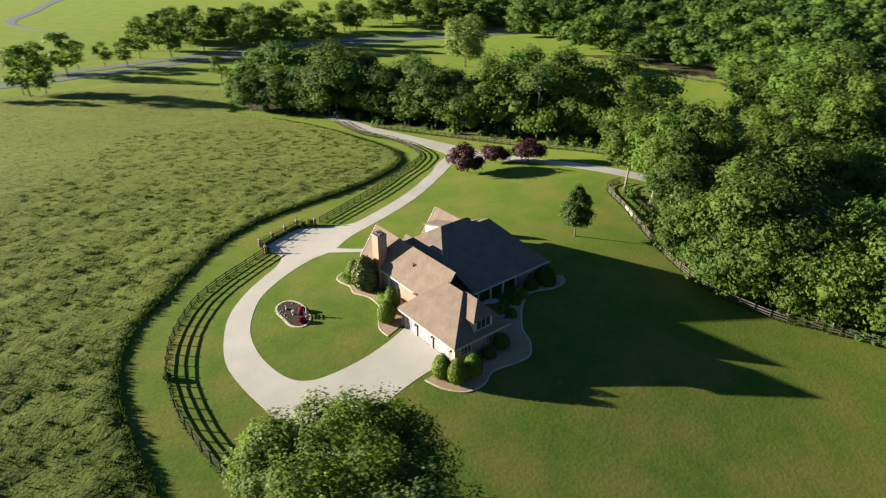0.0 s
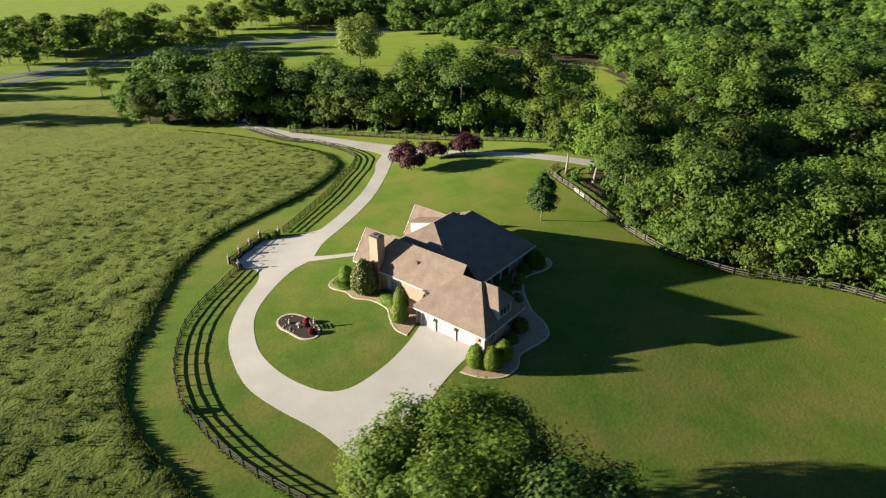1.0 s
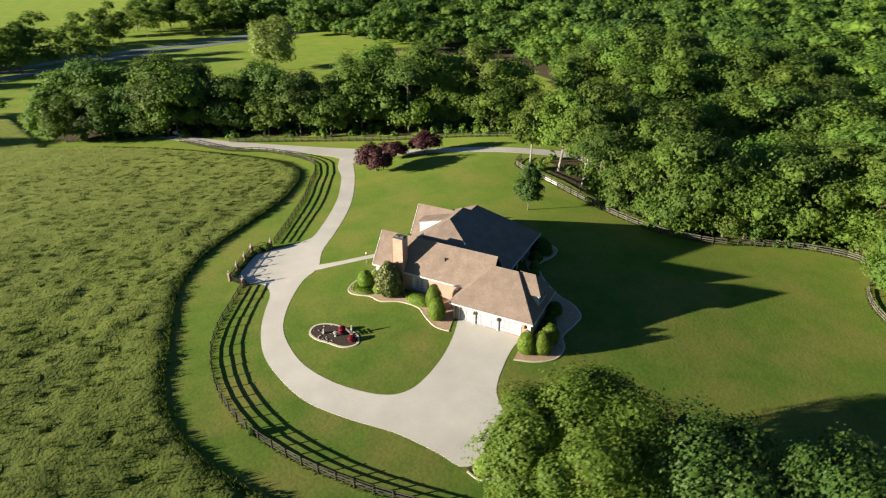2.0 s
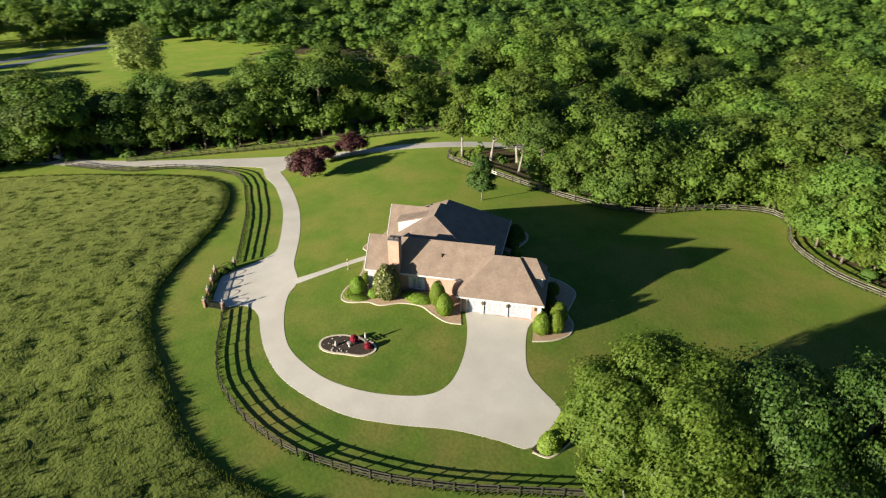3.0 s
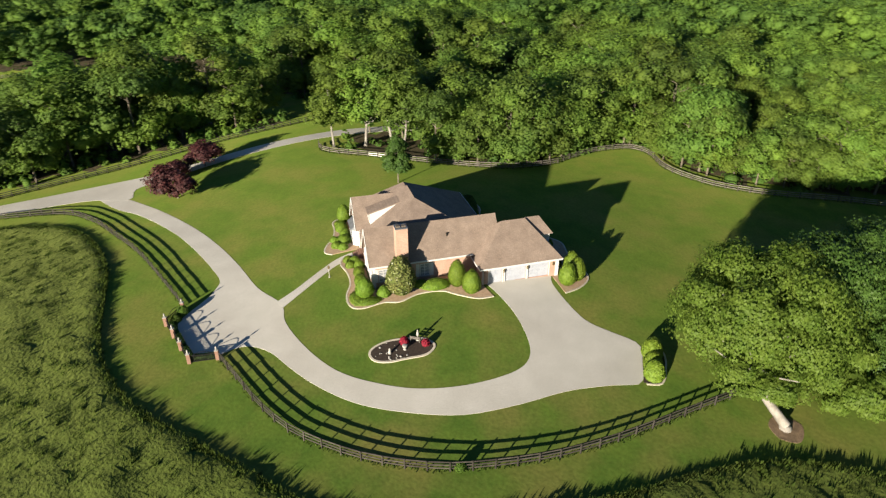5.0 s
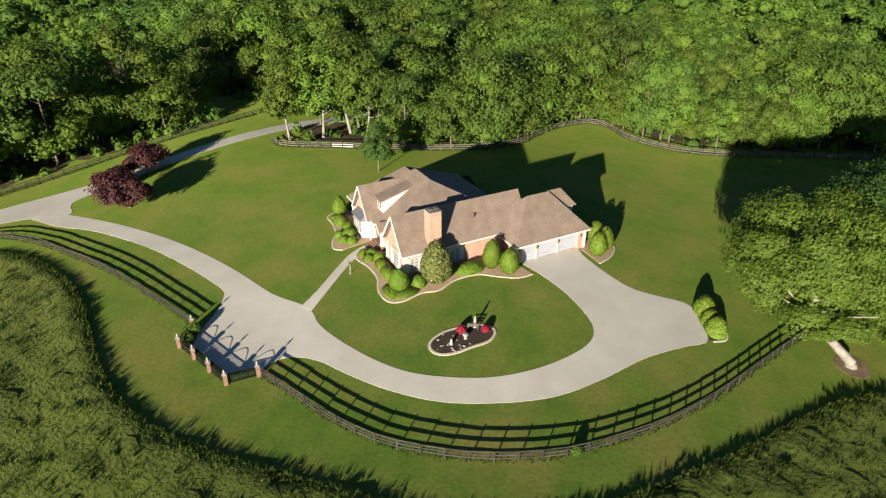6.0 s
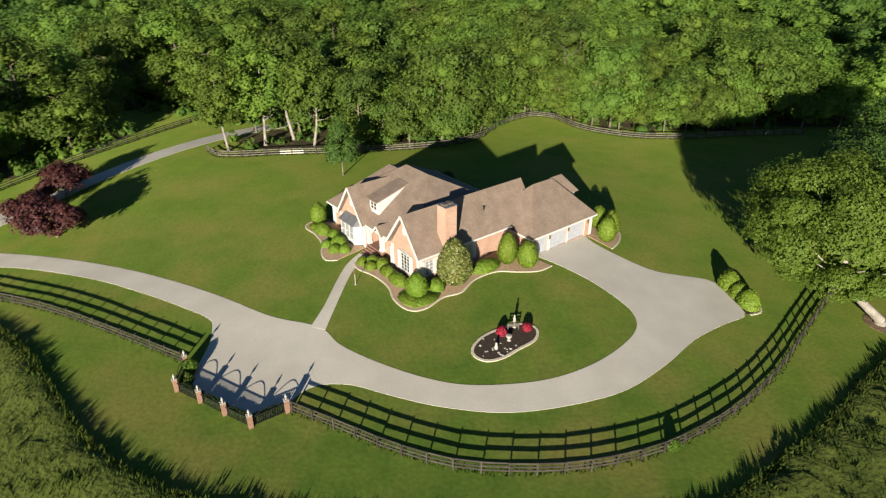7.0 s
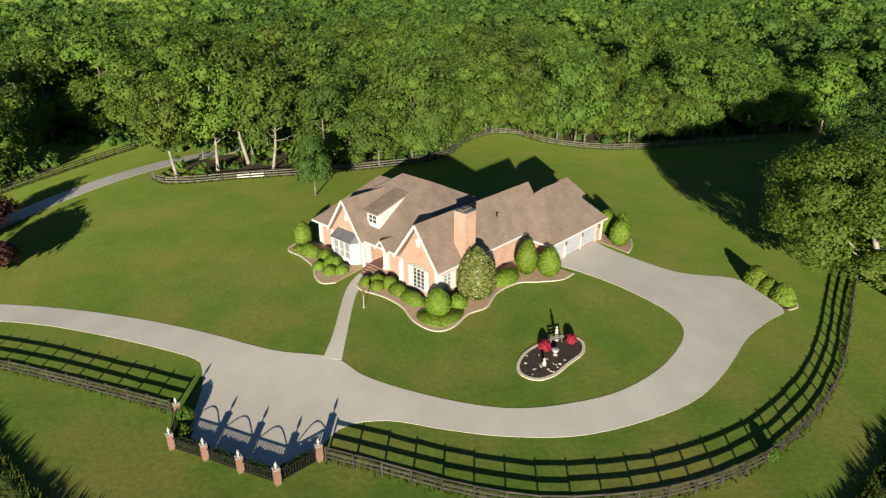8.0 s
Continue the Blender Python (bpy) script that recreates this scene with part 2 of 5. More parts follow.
def even(line, count):
    """The same line with count points at even spacing."""
    s = np.concatenate([[0], np.cumsum(np.linalg.norm(np.diff(line, axis=0), axis=1))])
    t = np.linspace(0, s[-1], count)
    return np.stack([np.interp(t, s, line[:, k]) for k in range(2)], axis=1)


def sheet(name, one, two, count, across, lift, mat, thick=0.25):
    """A slab that lies on the land between two lines."""
    a, b = even(one, count), even(two, count)
    f = np.linspace(0, 1, across)
    xy = a[:, None, :] * (1 - f)[None, :, None] + b[:, None, :] * f[None, :, None]
    z = height(xy[..., 0], xy[..., 1]) + lift
    top = np.concatenate([xy, z[..., None]], axis=2).reshape(-1, 3)
    i, j = np.meshgrid(np.arange(count - 1), np.arange(across - 1), indexing="ij")
    q = (i * across + j).ravel()
    faces = np.stack([q, q + across, q + across + 1, q + 1], axis=1)
    edge = [k * across for k in range(count)] + [(count - 1) * across + k for k in range(1, across)] + [k * across + across - 1 for k in range(count - 2, -1, -1)] + list(range(across - 2, 0, -1))
    low = top[edge] - (0, 0, thick)
    n, e = len(top), len(edge)
    side = [[edge[k], edge[(k + 1) % e], n + (k + 1) % e, n + k] for k in range(e)]
    bm = bmesh.new()
    vs = [bm.verts.new(v) for v in np.concatenate([top, low])]
    for fc in list(faces) + side:
        try:
            bm.faces.new([vs[k] for k in fc])
        except ValueError:
            pass
    return part(name, bm, mat)


def inside(xy, poly):
    """Which points lie within a polygon."""
    x, y = xy[:, 0], xy[:, 1]
    hit = np.zeros(len(xy), dtype=bool)
    for (x0, y0), (x1, y1) in zip(poly, np.roll(poly, -1, axis=0)):
        cross = (y0 > y) != (y1 > y)
        hit ^= cross & (x < (x1 - x0) * (y - y0) / (y1 - y0 + 1e-12) + x0)
    return hit
# ---- the land ----
def graded(lo, hi, step, reach):
    mid = np.arange(lo, hi + step, step)
    grow, d, out = [], step, 0.0
    while out < reach:
        d *= 1.35
        out += d
        grow.append(out)
    grow = np.array(grow)
    return np.concatenate([lo - grow[::-1], mid, mid[-1] + grow])


def build_ground():
    xs, ys = graded(-120, 130, 2.5, 3500), graded(-20, 240, 2.5, 3500)
    x, y = np.meshgrid(xs, ys, indexing="ij")
    v = np.stack([x, y, height(x, y)], axis=2).reshape(-1, 3)
    i, j = np.meshgrid(np.arange(len(xs) - 1), np.arange(len(ys) - 1), indexing="ij")
    q = (i * len(ys) + j).ravel()
    me = mesh_of("ground", v, np.stack([q, q + len(ys), q + len(ys) + 1, q + 1], axis=1), M["lawn"])
    me.polygons.foreach_set("use_smooth", [True] * len(me.polygons))
    return tagged(new("ground", me), "mown green lawn rolling away to distant country", "ground", kind="structure")


build_ground()

# edge of the tall-grass field, from the far corner by the woods round to the south
FIELD_EDGE = spline([(-76, 221), (-58, 212), (-40, 200), (-24, 184), (-14.5, 172), (-12, 162), (-13.5, 152), (-20.5, 139), (-29, 130), (-36.4, 122.5), (-42, 114), (-45, 104), (-46.5, 92), (-47.8, 82), (-46.8, 73), (-43.6, 65.4), (-39.8, 59.5), (-33.8, 51.2), (-27.9, 44.3), (-22.9, 36.7), (-20, 26), (-20, 10), (-26, -12)], 2.0)
FIELD = np.concatenate([FIELD_EDGE, [(-60, -60), (-330, -60), (-330, 176), (-188, 236), (-163, 248), (-142, 267), (-117, 268), (-90, 265), (-76, 223)]])


def field_rise(x, y):
    """How tall the uncut grass stands."""
    a = np.sin(x * 0.31 + 1.3 * np.sin(y * 0.17)) * np.sin(y * 0.27 + 1.1 * np.sin(x * 0.13))
    b = np.sin(x * 1.1 + 2.0 * np.sin(y * 0.7)) * np.sin(y * 1.3 + 1.7 * np.sin(x * 0.6))
    c = np.sin(x * 2.3 + 1.5 * np.sin(y * 1.9)) * np.sin(y * 2.7 + 1.2 * np.sin(x * 1.7))
    calm = np.interp(y, [110, 165], [1.0, 0.35]) * np.interp(x, [-115, -70], [0.5, 1.0])
    return 0.62 + calm * (0.15 * a + 0.19 * b + 0.16 * c)


def blades(rng, pts, lift, tall, thin, thick):
    """Upright tapering blades, one triangle each."""
    n = len(pts)
    base = height(pts[:, 0], pts[:, 1]) + lift
    ang, wide = rng.uniform(0, 2 * np.pi, n), rng.uniform(thin, thick, n)
    lean = rng.normal(0, 0.16, (n, 2)) + (0.10, -0.04)
    c, s = np.cos(ang) * wide, np.sin(ang) * wide
    v = np.stack([np.stack([pts[:, 0] - c, pts[:, 1] - s, base], 1), np.stack([pts[:, 0] + c, pts[:, 1] + s, base], 1),
                  np.stack([pts[:, 0] + lean[:, 0], pts[:, 1] + lean[:, 1], base + tall], 1)], axis=1).reshape(-1, 3)
    return v, np.arange(3 * n).reshape(-1, 3)


def build_field():
    """The uncut field: a thick mat with an upright edge, and standing tufts over it."""
    mat_thing = thing("tall_grass_field", "uncut yellow-green hay field beside the drive", "field", kind="stuff")
    step = 1.25
    gx, gy = np.meshgrid(np.arange(-216, -8, step), np.arange(-30, 270, step), indexing="ij")
    ok = inside(np.stack([gx.ravel(), gy.ravel()], 1), FIELD).reshape(gx.shape)
    rng = np.random.default_rng(4)
    rise = field_rise(gx, gy) + rng.normal(0, 0.07, gx.shape) * np.interp(gy, [110, 165], [1.0, 0.4])
    # squares whose four corners lie in the field; the rim drops to the ground
    full = ok.copy()
    full[1:-1, 1:-1] &= ok[:-2, 1:-1] & ok[2:, 1:-1] & ok[1:-1, :-2] & ok[1:-1, 2:]
    z = height(gx, gy) + np.where(full, rise, np.where(ok, 0.45, -0.1))
    near = ok.copy()
    near[1:-1, 1:-1] |= ok[:-2, 1:-1] | ok[2:, 1:-1] | ok[1:-1, :-2] | ok[1:-1, 2:]
    v = np.stack([gx, gy, z], axis=2).reshape(-1, 3)
    i, j = np.meshgrid(np.arange(gx.shape[0] - 1), np.arange(gx.shape[1] - 1), indexing="ij")
    keep = (ok[:-1, :-1] | ok[1:, :-1] | ok[:-1, 1:] | ok[1:, 1:]) & near[:-1, :-1] & near[1:, :-1] & near[:-1, 1:] & near[1:, 1:]
    q = (i * gx.shape[1] + j)[keep]
    f = np.stack([q, q + gx.shape[1], q + gx.shape[1] + 1, q + 1], axis=1)
    used = np.unique(f)
    back = np.zeros(len(v), dtype=np.int32)
    back[used] = np.arange(len(used))
    me = mesh_of("grass_mat", v[used], back[f], M["meadow"])
    me.polygons.foreach_set("use_smooth", [True] * len(me.polygons))
    hang("grass_mat", me, mat_thing)
    # far stretch of the same field
    fx, fy = np.meshgrid(np.arange(-330, -214, 6.0), np.arange(-60, 272, 6.0), indexing="ij")
    ok = inside(np.stack([fx.ravel(), fy.ravel()], 1), FIELD).reshape(fx.shape)
    v = np.stack([fx, fy, height(fx, fy) + 0.6], axis=2).reshape(-1, 3)
    i, j = np.meshgrid(np.arange(fx.shape[0] - 1), np.arange(fx.shape[1] - 1), indexing="ij")
    keep = ok[:-1, :-1] & ok[1:, :-1] & ok[:-1, 1:] & ok[1:, 1:]
    q = (i * fx.shape[1] + j)[keep]
    hang("far_grass_mat", mesh_of("far_grass_mat", v, np.stack([q, q + fx.shape[1], q + fx.shape[1] + 1, q + 1], axis=1), M["meadow"]), mat_thing)
    # standing blades, thickest along the edge
    n = 190000
    pts = np.stack([-10 - 190 * rng.random(n) ** 1.5, rng.uniform(-10, 255, n)], 1)
    pts = pts[inside(pts, FIELD)]
    # near the lawn the blades stand in leaning clumps
    hub = np.stack([-18 - 80 * rng.random(4200) ** 1.2, -5 + 200 * rng.random(4200) ** 1.6], 1)
    pts = np.concatenate([pts[:90000], (hub[:, None, :] + rng.normal(0, 0.42, (4200, 26, 2))).reshape(-1, 2)])
    pts = pts[inside(pts, FIELD)]
    edge = FIELD_EDGE[rng.integers(10, len(FIELD_EDGE) - 1, 20000)] + rng.uniform(-1.1, 1.1, (20000, 2))
    edge = edge[inside(edge, FIELD)]
    at = np.concatenate([field_rise(pts[:, 0], pts[:, 1]) - 0.20, np.zeros(len(edge))])
    tall = np.concatenate([rng.uniform(0.30, 0.52, len(pts)), rng.uniform(0.45, 0.85, len(edge))])
    pts = np.concatenate([pts, edge])
    hang("grass_tufts", mesh_of("grass_tufts", *blades(rng, pts, at, tall, 0.05, 0.17), M["blade"]), mat_thing)


build_field()

# ---- drive, walk and roads ----
INNER = spline([(2.4, 158.4), (-0.6, 147), (-5.0, 134), (-9.2, 124.8), (-13.6, 117.0), (-18.4, 109.4), (-20.3, 104.3), (-21.6, 102.3), (-24, 100.4), (-26.6, 96.6), (-29, 91.8), (-30.3, 87.4), (-30.3, 82.7), (-29.3, 77.6), (-26.8, 72.7), (-23.4, 68.7), (-20.2, 66.5), (-16.8, 66.6), (-12, 69.6), (-8.3, 73.3), (-5.6, 77.0)], 1.0)
OUTER = spline([(0.8, 165.5), (-2.0, 157.5), (-3.5, 149), (-7.3, 137.4), (-10.6, 130), (-15.7, 120.8), (-19.5, 115.8), (-25.3, 114.8), (-29.6, 114.9), (-34.6, 106.9), (-33.0, 104.6), (-30.4, 102.4), (-30.2, 98.6), (-31.9, 94), (-33.4, 89), (-34.1, 83), (-33.1, 76.8), (-30.8, 70.5), (-26.7, 65.1), (-22.0, 60.2), (-18.4, 55), (-16.7, 52.2), (-12.6, 52.7), (-9.2, 53.6), (-8.4, 58), (-7.6, 61.3), (-4.4, 65.0), (-1.0, 67.9), (0.9, 68.5)], 1.0)
tagged(sheet("driveway", INNER, OUTER, 150, 9, 0.03, M["concrete"]), "pale concrete drive looping past the garage", "driveway", kind="structure")
NORTH = spline([(-60, 240), (-45, 226), (-33, 211.5), (-25.5, 203), (-17.5, 195.6), (-4.4, 184), (7, 173.3), (15.2, 164.8), (23.5, 158.8), (31, 154), (37.4, 150), (46.7, 143.6), (56, 136.4), (68, 124)], 2.0)
SOUTH = spline([(-63, 235), (-48.5, 221.5), (-36.8, 208.5), (-27.2, 197.6), (-15.2, 186.4), (-5.4, 175.5), (0.2, 167.5), (1.4, 161.5), (2.8, 158.2), (7.6, 162), (15, 158.2), (26, 151.9), (33, 147.3), (42.2, 141.1), (52, 133.6), (64, 121)], 2.0)
tagged(sheet("lane", NORTH, SOUTH, 110, 5, 0.036, M["concrete"]), "pale concrete farm lane along the wood", "lane", kind="structure")
tagged(sheet("footpath", spline([(-20.7, 104.2), (-17, 103.3), (-12, 102.55), (-8.2, 101.8), (-6.2, 100.9), (-5.3, 100.3)], 1.0), spline([(-21.4, 102.4), (-17.4, 101.9), (-12.2, 101.2), (-9.2, 100.6), (-7.8, 99.8), (-7.0, 98.9)], 1.0), 30, 3, 0.042, M["concrete"]), "narrow pale concrete path to the front steps", "path", kind="structure")
ROAD = spline([(-330, 180), (-240, 225), (-184, 262), (-160, 283), (-133, 308), (-106, 330), (-72, 357), (-28, 374), (31, 393), (120, 425), (260, 470)], 8.0)
for k, (off, wide) in enumerate(((0.0, 7.0), (13.0, 7.5))):
    side = np.array((-0.65, 0.76))
    tagged(sheet("road", ROAD + side * off, ROAD + side * (off + wide), 90, 3, 0.12, M["asphalt"]), "grey country road crossing the far fields", "road", kind="structure")
LANE = spline([(-230, 400), (-300, 450), (-322, 518), (-345, 600), (-350, 760)], 8.0)
tagged(sheet("road", LANE, LANE + (9.0, -3.0), 40, 3, 0.12, M["asphalt"]), "grey side road between far pastures", "road", kind="structure")


# ---- fences ----
POST = boxed(-0.07, 0.07, -0.07, 0.07, -0.3, 1.42, bevel=0.012)
POST_ME = bpy.data.meshes.new("post")
POST.to_mesh(POST_ME), POST.free(), POST_ME.materials.append(M["fence"])
RAIL = boxed(-0.5, 0.5, -0.02, 0.02, -0.085, 0.085)
RAIL_ME = bpy.data.meshes.new("rail")
RAIL.to_mesh(RAIL_ME), RAIL.free(), RAIL_ME.materials.append(M["fence"])
GREY_RAIL, PALE_RAIL = RAIL_ME.copy(), RAIL_ME.copy()
GREY_RAIL.materials[0], PALE_RAIL.materials[0] = M["grey_board"], M["bleached"]


FENCE_LINES = []


def board_fence(label, points, rails=(0.38, 0.80, 1.24), board=RAIL_ME):
    line = spline(points, 0.5)
    FENCE_LINES.append(line)
    total = np.linalg.norm(np.diff(line, axis=0), axis=1).sum()
    p = even(line, max(2, round(total / 2.44) + 1))
    z = height(p[:, 0], p[:, 1])
    mid = p[len(p) // 2]
    fence = thing("board_fence", label, "fence", (mid[0], mid[1], float(height(*mid))), group="board fences")
    back = fence.matrix_world.inverted()
    rng = random.Random(len(p))
    for k in range(len(p)):
        d = p[min(k + 1, len(p) - 1)] - p[max(k - 1, 0)]
        yaw = math.degrees(math.atan2(d[1], d[0]))
        hang("post", POST_ME, fence, m=back @ pose(p[k][0], p[k][1], z[k], rng.gauss(0, 0.8), rng.gauss(0, 0.8), yaw))
        if k + 1 < len(p):
            a, b = Vector((*p[k], z[k])), Vector((*p[k + 1], z[k + 1]))
            d = b - a
            side = Vector((-d.y, d.x, 0)).normalized() * 0.09
            for h in rails:
                m = Matrix.Translation((a + b) / 2 + Vector((0, 0, h + rng.gauss(0, 0.012))) + side) @ d.to_track_quat("X", "Z").to_matrix().to_4x4() @ pose(0, 0, 0, 0, rng.gauss(0, 0.35), 0) @ Matrix.Diagonal((d.length + 0.06, 1, 1, 1))
                worn = board is GREY_RAIL and 116.5 < p[k][1] < 121.5 and h < 1.0
                hang("rail", PALE_RAIL if worn else board, fence, m=back @ m)
    return fence


board_fence("dark three-board fence between drive and hay field", [(-33.9, 103.6), (-36.5, 98.4), (-39, 93.4), (-40.9, 87.6), (-41.3, 81.3), (-40.8, 76), (-39.2, 70.2), (-36.9, 65.5), (-32.8, 59.3), (-27.5, 53.4), (-22, 48.4), (-16.6, 43.6), (-9.5, 37), (-2.8, 29.5), (4, 21), (10, 12)])
board_fence("dark three-board fence along the upper drive", [(-25.9, 117.3), (-21.2, 126), (-15.7, 136.8), (-11.6, 147.2), (-8.0, 157), (-7.0, 168), (-14.9, 183), (-26.2, 191.8), (-37.9, 209)])
board_fence("dark three-board fence in front of the wood", [(-24, 200.4), (-11, 193.5), (1, 187), (10, 181.5), (19.5, 175.6), (30, 169.8), (40, 164), (51, 157), (59, 152.8), (70, 147)])
board_fence("weathered three-board fence under the wood's edge", [(40.5, 136.5), (36.6, 132.2), (38.0, 120), (38.6, 110), (40.0, 98), (42.8, 89), (46.5, 84.6), (51.5, 80.5), (56.4, 78.6), (65, 74), (71, 67), (69, 62), (62, 58.4), (57.8, 54), (55, 47.3), (54.6, 41), (55.4, 34), (58, 22), (60, 6)], board=GREY_RAIL)


def fence_weeds():
    rng = np.random.default_rng(77)
    pts = np.concatenate([even(line, 6 * len(line)) for line in FENCE_LINES])
    pts = pts[rng.random(len(pts)) < 0.8] + 0.0
    pts = pts + rng.normal(0, 0.14, pts.shape)
    weeds = blades(rng, pts, np.zeros(len(pts)), rng.uniform(0.12, 0.42, len(pts)), 0.05, 0.14)
    tagged(new("fence_weeds", mesh_of("fence_weeds", *weeds, M["blade"])), "pale unmown weeds under the board fences", "weeds", kind="stuff")


board_fence("grey board fence across the far meadow", [(58, 314), (74, 303), (87, 292.5), (99, 280), (110, 266)], board=GREY_RAIL)
fence_weeds()


# ---- gateway of brick piers and iron railing ----
PIERS = [(-33.7, 104.1), (-35.6, 107.2), (-33.9, 110.2), (-32.1, 113.2), (-30.4, 116.2), (-26.7, 116.5)]


def brick_pier(x, y):
    pier = thing("brick_pier", "red brick pier with a pale stone finial", "pier", (x, y, float(height(x, y))), 31, group="piers of the railing")
    bm = boxed(-0.23, 0.23, -0.23, 0.23, -0.3, 1.45)
    part("shaft", bm, M["pier_brick"], pier)
    part("cap", boxed(-0.27, 0.27, -0.27, 0.27, 1.45, 1.53, bevel=0.03), M["stone"], pier, "pale stone cap")
    part("finial", lathe([(0.12, 1.53), (0.06, 1.59), (0.05, 1.68), (0.12, 1.78), (0.135, 1.87), (0.09, 1.98), (0.03, 2.14)], 12), M["stone"], pier, "pale stone finial", True)
    return pier


for q in PIERS:
    brick_pier(*q)


def railing(a, b):
    za, zb = float(height(*a)), float(height(*b))
    d = Vector((b[0] - a[0], b[1] - a[1], 0))
    rail = thing("iron_railing", "black iron picket railing with an arched top", "railing", (a[0], a[1], za), math.degrees(math.atan2(d.y, d.x)), group="iron railings")
    length, rise = d.length, zb - za
    for h in (0.12, 1.06):
        part("bar", beam(bmesh.new(), (0.3, 0, h + rise * 0.1), (length - 0.3, 0, h + rise * 0.9), 0.06, 0.08), M["iron"], rail)
    bm, last = bmesh.new(), None
    for k in range(17):
        t = k / 16
        p = (0.3 + t * (length - 0.6), 0, 1.08 + 0.50 * math.sin(math.pi * t) ** 1.3 + rise * t)
        if last:
            beam(bm, last, p, 0.05, 0.06)
        last = p
    part("arch", bm, M["iron"], rail)
    n = int((length - 0.6) / 0.23)
    picket = boxed(-0.05, 0.05, -0.05, -0.015, 0, 1.0)
    me = bpy.data.meshes.new("picket")
    picket.to_mesh(me), picket.free(), me.materials.append(M["iron"])
    for k in range(n):
        t = (k + 0.5) / n
        hang("picket", me, rail, m=pose(0.3 + t * (length - 0.6), 0, 0.1 + rise * t))


for a, b in zip(PIERS, PIERS[1:]):
    railing(a, b)


# ---- trees and shrubs ----
def cards(rng, centres, outward, size, loose=0.32, three=False):
    """Small leaf sprays: one folded lozenge at each centre, facing roughly outward."""
    n = len(centres)
    nrm = outward + rng.normal(0, loose, (n, 3))
    nrm /= np.linalg.norm(nrm, axis=1)[:, None] + 1e-9
    t = np.cross(nrm, rng.normal(0, 1, (n, 3)))
    t /= np.linalg.norm(t, axis=1)[:, None] + 1e-9
    b = np.cross(nrm, t)
    s = size * rng.uniform(0.6, 1.3, (n, 1))
    if three:
        return np.stack([centres - t * s - b * s * 0.4, centres + t * s * 0.9 - b * s * 0.5, centres + b * s * 0.95 + nrm * s * 0.25], axis=1).reshape(-1, 3)
    v = np.stack([centres - t * s, centres - b * s * 0.55 + nrm * s * 0.18, centres + t * s, centres + b * s * 0.55 + nrm * s * 0.18], axis=1)
    return v.reshape(-1, 3)


def ball(n, rng):
    v = rng.normal(0, 1, (n, 3))
    return v / np.linalg.norm(v, axis=1)[:, None]


CORE = bmesh.new()
bmesh.ops.create_icosphere(CORE, subdivisions=2, radius=1.0)
CORE_V = np.array([v.co[:] for v in CORE.verts])
CORE_F = np.array([[v.index for v in f.verts] for f in CORE.faces])
CORE.free()
ICO = bmesh.new()
bmesh.ops.create_icosphere(ICO, subdivisions=1, radius=1.0)
ICO_V = np.array([v.co[:] for v in ICO.verts])
ICO_F = np.array([[v.index for v in f.verts] for f in ICO.faces])
ICO.free()


def crown(seed, radius, low, top, lobes, sprays, size, core=True, slim=1.0, fill=0.74, three=False):
    """A crown as quads: boughs of leaf sprays round dark inner masses. Returns corners and faces."""
    rng = np.random.default_rng(seed)
    V, F, at = [], [], 0
    mid, half = (low + top) / 2, (top - low) / 2
    cen = []
    for k in range(lobes):
        h = rng.uniform(-0.8, 0.92) if k else 0.75
        reach = radius * math.sqrt(max(0.05, 1 - abs(h) ** 2.2)) * (0.62 + 0.2 * rng.random()) * (1 if h > -0.5 else 0.8)
        a = k * 2.4 + rng.uniform(-0.5, 0.5)
        cen.append((reach * math.cos(a) * (k > 0), reach * math.sin(a) * (k > 0), mid + half * h * 0.8))
    for c in cen:
        r = radius * rng.uniform(0.24, 0.50) * slim
        d = ball(sprays, rng)
        d[:, 2] = np.where(d[:, 2] < -0.3, -d[:, 2], d[:, 2])
        d /= np.linalg.norm(d, axis=1)[:, None]
        ph = rng.uniform(0, 6.28, 3)
        lump = 1 + 0.24 * np.sin(d[:, 0] * 4 + ph[0]) * np.sin(d[:, 1] * 4 + ph[1]) + 0.16 * np.sin(d[:, 2] * 6 + ph[2]) + rng.normal(0, 0.13, sprays)
        p = np.array(c) + d * (r * lump)[:, None] * (1, 1, 0.85)
        out = d * 0.8 + (p - (0, 0, mid)) / radius * 0.35 + (0, 0, 0.15)
        v = cards(rng, p, out, size, three=three)
        g = np.arange(len(v)).reshape(-1, 3 if three else 4)
        V.append(v), F.append((np.concatenate([g, g[:, 2:]], axis=1) if three else g) + at)
        at += len(v)
        if core:
            w = np.array(c) + ICO_V * (r * fill * rng.uniform(0.62, 1.08, len(ICO_V)))[:, None] * (1, 1, 0.8)
            V.append(w), F.append(np.concatenate([ICO_F, ICO_F[:, 2:]], axis=1) + at)
            at += len(w)
    return np.concatenate(V), np.concatenate(F)


